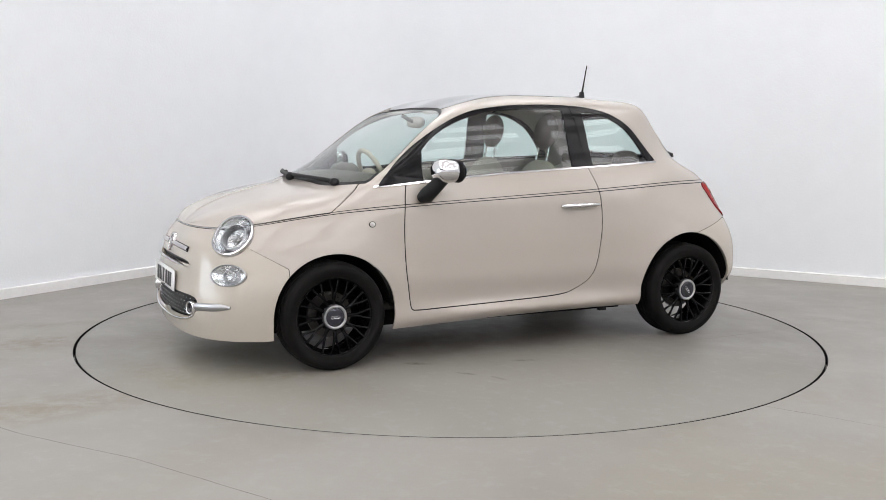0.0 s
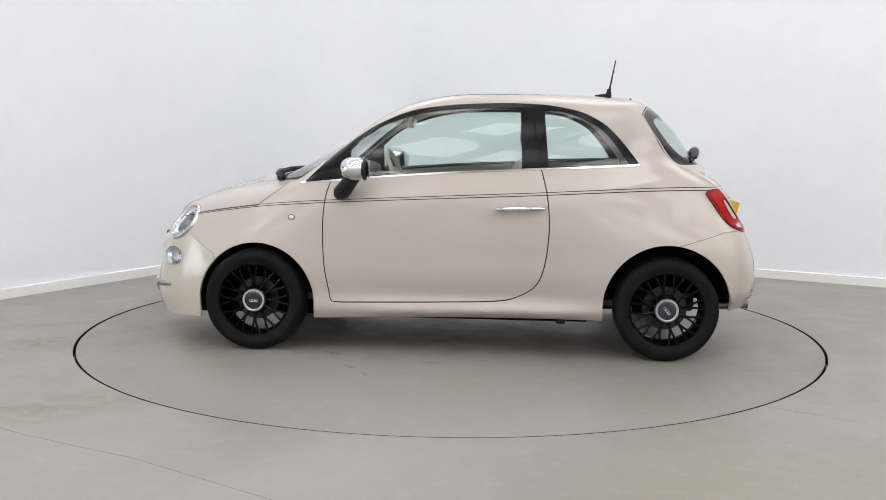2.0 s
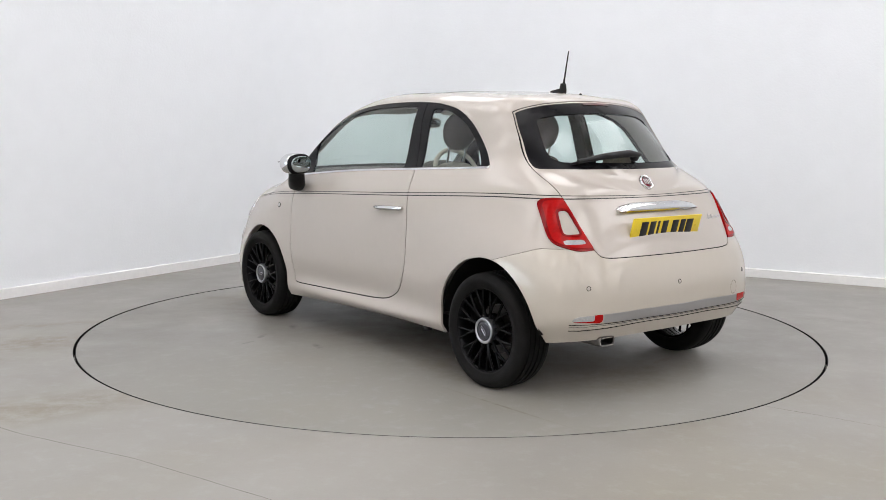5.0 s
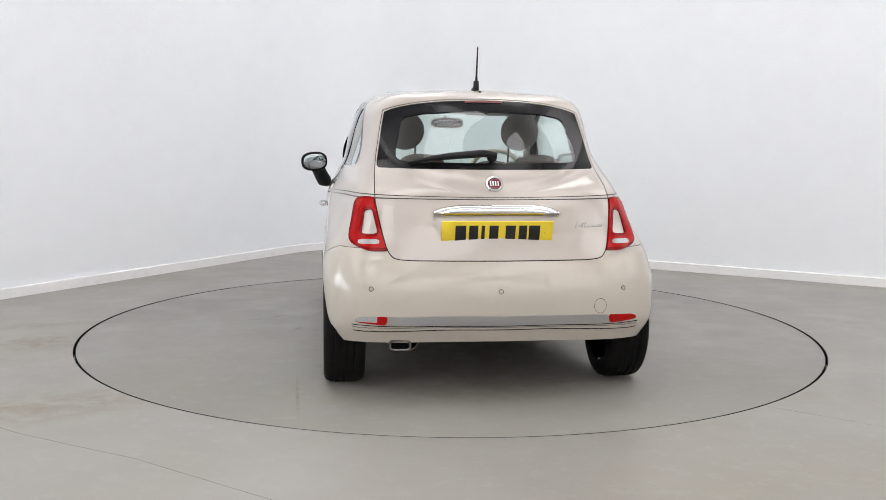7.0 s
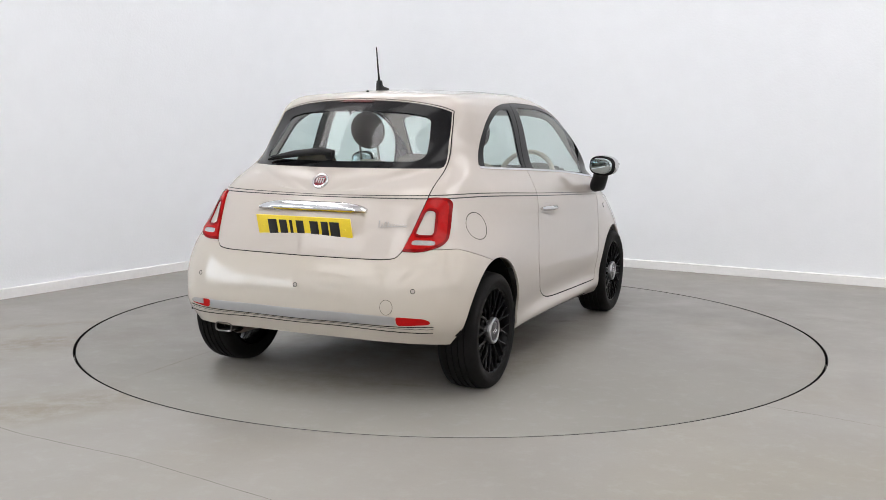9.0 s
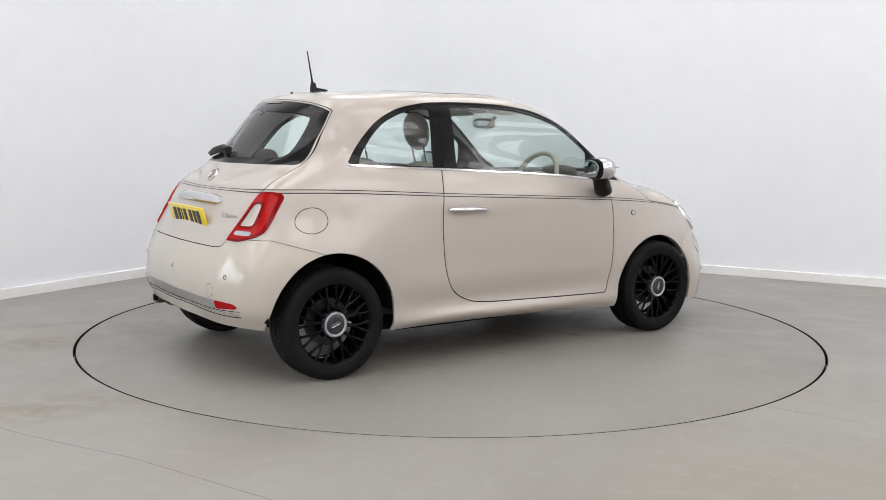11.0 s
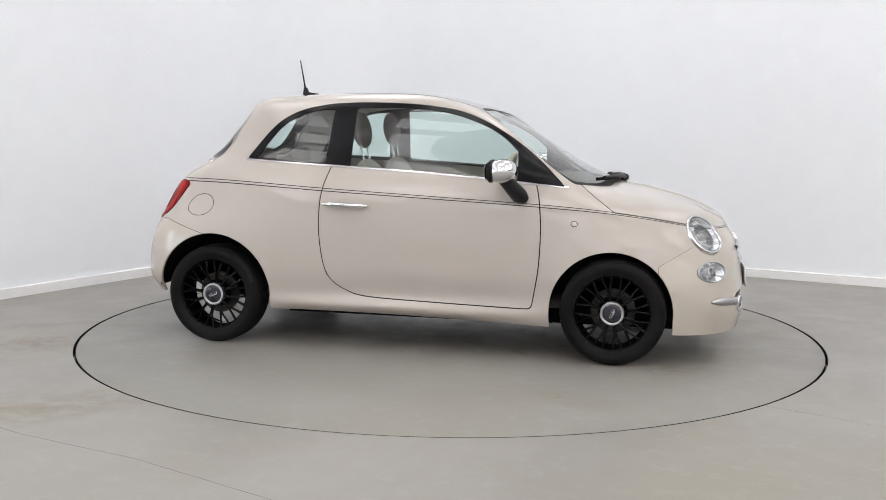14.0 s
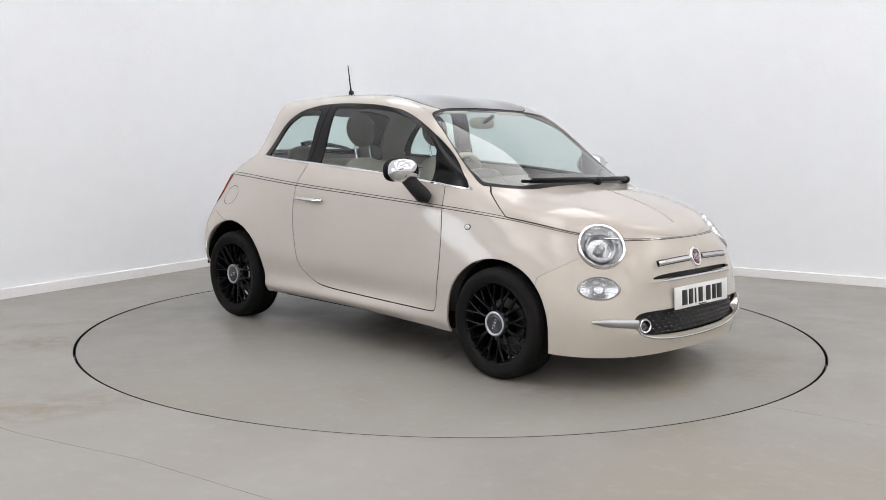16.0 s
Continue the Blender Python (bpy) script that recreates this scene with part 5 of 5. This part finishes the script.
def build_underbody(car):
    part("floor_pan", join(box((1.12, 1.62, .09), (0, 0, .217), .02), box((.92, 1.1, .10), (0, 1.2, .205), .02), box((.9, .6, .10), (0, -1.08, .275), .02), box((1.2, .62, .03), (0, -1.32, .345), .01)), UNDER, car, "dark floor pan")
    for s in (1, -1):
        for y, z, r, wide in ((1.131, .285, .345, .700), (-1.176, .300, .362, .765)):
            bm, rows = bmesh.new(), []
            for i in range(33):
                a = math.pi * (.02 + .96 * i / 32)
                rows.append([bm.verts.new((s * x, y + k * r * math.cos(a), z + k * r * math.sin(a))) for x, k in ((.36, .0), (.38, .96), (.50, 1.0), (wide - .017, 1.0), (wide, .985))])
            for r1, r2 in zip(rows, rows[1:]):
                for k in range(4):
                    bm.faces.new((r1[k], r1[k + 1], r2[k + 1], r2[k]))
            bmesh.ops.remove_doubles(bm, verts=bm.verts[:], dist=1e-5)
            part("arch_liner", smooth_by_angle(bm, 50), UNDER, car)
        part("sill_flange", box((.02, 1.5, .03), (s * .66, 0, .205), .004), UNDER, car)
    part("jacking_block", box((.03, .05, .03), (-.70, -.60, .20), .004), BLACK_PLASTIC, car)
    part("axle", tube([(-.6, -1.15, .27), (.6, -1.15, .27)], .035, 12), UNDER, car)


def build_cabin(car):
    """Seats, fascia, wheel and mirror, as far as they show through the glass."""
    def rx(deg):
        return Euler((radians(deg), 0, 0)).to_matrix().to_4x4()
    for s in (1, -1):
        x = s * .335
        seat = part("front_seat", blob((.47, .52, .17), (x, .02, .52), 3.2, 28, 14), SEAT, car, "cream cloth front seat with a round headrest")
        part("backrest", blob((.46, .16, .60), (x, -.31, .79), 2.5, 28, 18, rx(14)), SEAT, seat)
        part("back_panel", blob((.40, .06, .46), (x, -.38, .78), 3.0, 24, 14, rx(14)), BROWN, seat)
        part("headrest", blob((.222, .10, .222), (x, -.405, 1.255), 2.05, 28, 18, rx(10)), BROWN, seat, "round brown headrest")
        for q in (-.06, .06):
            part("headrest_post", tube([(x + q, -.36, 1.02), (x + q, -.40, 1.19)], .007, 8), CHROME, seat)
    bench = part("rear_bench", blob((1.12, .42, .18), (0, -.66, .56), 3.4, 28, 14), SEAT, car, "cream cloth rear bench")
    part("backrest", blob((1.16, .13, .52), (0, -.96, .80), 3.6, 28, 16, rx(18)), SEAT, bench)
    for x in (-.30, .30):
        part("headrest", blob((.24, .09, .13), (x, -1.04, 1.075), 2.6, 24, 14, rx(12)), BROWN, bench)
    part("parcel_shelf", box((1.05, .30, .03), (0, -1.16, .98), .01), DARK_TRIM, car)
    part("cabin_floor", box((1.32, 1.9, .04), (0, -.05, .30), .01), DARK_TRIM, car)
    # fascia
    dash = part("fascia", blob((1.30, .34, .22), (0, .80, .90), 3.6, 36, 18), TAUPE, car, "taupe fascia with a cream panel")
    part("fascia_panel", blob((1.22, .10, .13), (0, .66, .86), 3.4, 32, 14), PAINT, dash)
    part("instrument_hood", blob((.27, .16, .13), (.36, .66, .985), 2.6, 24, 14), TAUPE, dash)
    part("radio_stack", blob((.22, .12, .24), (0, .63, .80), 3.2, 20, 12), SEAT, dash)
    # steering wheel on the right
    rim, tilt = [], Euler((radians(-24), 0, 0)).to_matrix()
    for i in range(36):
        a = 2 * math.pi * i / 36
        rim.append(Vector((.36, .46, .955)) + tilt @ Vector((.185 * math.cos(a), 0, .185 * math.sin(a))))
    wheel = part("steering_wheel", tube(rim, .0155, 10, closed=True), SEAT, car, "cream three-spoke steering wheel")
    part("hub", blob((.16, .07, .12), (.36, .48, .955), 2.6, 20, 12, rx(-24)), SEAT, wheel)
    for a in (0, math.pi, -math.pi / 2):
        q = Vector((.36, .47, .955)) + tilt @ Vector((.18 * math.cos(a), 0, .18 * math.sin(a)))
        part("spoke", tube([(.36, .475, .955), q], .013, 8), SATIN, wheel)
    part("column", tube([(.36, .49, .945), (.36, .70, .88)], .04, 12), DARK_TRIM, wheel)
    # inside mirror
    im = part("inside_mirror", blob((.215, .04, .07), (0, .33, 1.305), 3.0, 24, 12, rx(8)), TRIM, car, "pale inside mirror")
    part("mirror_face", blob((.19, .01, .052), (0, .311, 1.303), 3.0, 20, 8, rx(8)), MIRROR, im)
    part("stem", tube([(0, .35, 1.31), (0, .42, 1.345)], .012, 8), TAUPE, im)
    for s in (1, -1):
        part("sun_visor", blob((.40, .13, .02), (s * .30, .30, 1.375), 3.0, 20, 8, rx(-14)), TRIM, car)


def build_wheels(car):
    tyre_prof = [(.205, -.085), (.208, -.092), (.218, -.097), (.25, -.101), (.270, -.095), (.281, -.084), (.2865, -.064), (.288, -.05), (.288, -.047), (.282, -.046), (.282, -.039), (.288, -.038), (.289, -.016),
                 (.283, -.015), (.283, -.007), (.289, -.006), (.289, .014), (.283, .015), (.283, .022), (.289, .023), (.288, .045), (.282, .046), (.282, .052), (.287, .053), (.2855, .068),
                 (.281, .084), (.272, .094), (.262, .098), (.259, .1005), (.25, .1015), (.232, .1005), (.229, .098), (.218, .097), (.211, .093), (.205, .086)]
    first = None
    for sx in (1, -1):
        for y in (1.142, -1.177):
            m = Matrix.Translation((sx * (0.692 if y > 0 else 0.704), y, 0.288)) @ (Matrix.Rotation(math.pi, 4, "Z") if sx < 0 else Matrix()) @ Matrix.Rotation(.2 + y * .37 + sx * .6, 4, "X")
            if first:
                made = {}
                for o in (first, *first.children_recursive):
                    c = o.copy()
                    scene.collection.objects.link(c)
                    made[o] = c
                    c.parent = made.get(o.parent, car)
                made[first].matrix_basis = m
                continue
            w = part("wheel", revolve([(.196, -.085), (.204, -.089), (.2075, -.085), (.200, -.07), (.185, -.02), (.186, .05), (.196, .078), (.203, .089), (.207, .0905), (.2085, .087)], 72, "x"), RIM, car, "satin black multi-spoke alloy wheel")
            part("tyre", revolve(tyre_prof, 90, "x"), RUBBER, w)
            for i in range(12):
                a = 2 * math.pi * i / 12
                arms = []
                for da in (-.132, .132):
                    pts = [(.064, .050, a), (.071, .080, a + da * .10), (.077, .112, a + da * .16), (.080, .132, a + da * .38), (.082, .160, a + da * .74), (.083, .200, a + da)]
                    arms.append(tube([(h, r * math.cos(g), r * math.sin(g)) for h, r, g in pts], [.0115, .0085, .0075, .0066, .0062, .0082], 7))
                part("spoke", join(*arms), RIM, w)
            part("hub_cap", revolve([(0, .0925), (.036, .092), (.051, .090), (.055, .086), (.055, .05)], 40, "x"), CAP, w)
            part("hub_ring", revolve([(.0505, .0915), (.053, .0945), (.058, .0955), (.063, .0935), (.065, .088), (.065, .06)], 44, "x"), SATIN, w)
            loops = []
            for k in (-1, 0, 1):
                loops.append(tube([(.0935, .0155 * k + .0098 * math.cos(g), .0072 * math.sin(g)) for g in (2 * math.pi * q / 14 for q in range(14))], .0014, 5, closed=True))
            part("hub_emblem", join(*loops), CHROME, w, "small chrome emblem of three loops")
            part("wheel_centre", revolve([(.03, .055), (.066, .06), (.078, .045), (.08, .02)], 36, "x"), RIM, w)
            part("brake_disc", revolve([(.06, -.002), (.122, -.002), (.122, -.022), (.06, -.022)], 48, "x"), BRAKE, w)
            for i in range(4):
                a = 2 * math.pi * (i + .5) / 4
                part("wheel_bolt", revolve([(0, .068), (.008, .068), (.009, .055)], 10, "x", (0, .058 * math.cos(a), .058 * math.sin(a))), SATIN, w)
            w.matrix_basis = m
            first = w


SLOT = curve_through([(0, .573), (.20, .572), (.32, .566), (.385, .552)], 5) + curve_through([(.385, .546), (.30, .549), (.15, .549), (0, .549)], 5)
INSERT = curve_through([(0, .424), (.25, .424), (.51, .421)], 5) + curve_through([(.515, .38), (.25, .378), (0, .378)], 5)
REFLECTOR = rounded([(.515, .421), (.64, .415), (.672, .398), (.655, .388), (.52, .379)], .012)
PALE_LENS = mat("pale_repeater_lens", (0.55, 0.54, 0.52), rough=0.25, coat=0.4, grain=(90, 0.1))
RED_RIM = mat("deep_red_lens", (0.20, 0.003, 0.004), rough=0.12, coat=0.06, spec=0.15, grain=(60, 0.15))
RED_DARK = mat("dark_red_lens", (0.12, 0.01, 0.012), rough=0.2, coat=0.6)
# body cream slightly darkened: the shade in the handle recess is in the colour
SHADED_CUP = mat("handle_cup_paint", (0.43, 0.39, 0.345), rough=0.38, coat=1.0)
MIRROR = mat("mirror_face", (0.34, 0.38, 0.39), rough=0.02, metal=1.0)
TAUPE = mat("taupe_fascia", (0.11, 0.095, 0.082), rough=0.7, grain=(9, 0.1), bump=(260, 0.0005))
CAP = mat("hub_cap_enamel", (0.016, 0.016, 0.026), rough=0.25, coat=0.5)

car = new("car")
tagged(car, "small cream three-door hatchback with black alloy wheels on the turntable", "car")
tailgate, side_doors = build_body(car)
build_lamps(car)
build_front(car)
build_rear(car, tailgate)
build_outside_fittings(car, side_doors)
build_underbody(car)
build_cabin(car)
build_wheels(car)


def motions():
    """The turntable and the car on it go round together."""
    walk(turntable, [(t, pose(0, 0, 0, 0, 0, a - 90)) for t, a in TURN])
    rows = []
    for t, a in TURN:
        f = Vector((math.cos(radians(a)), math.sin(radians(a)), 0)) * CAR_BACK
        rows.append((t, pose(f.x, f.y, 0, 0, 0, a - 90)))
    walk(car, rows)


motions()
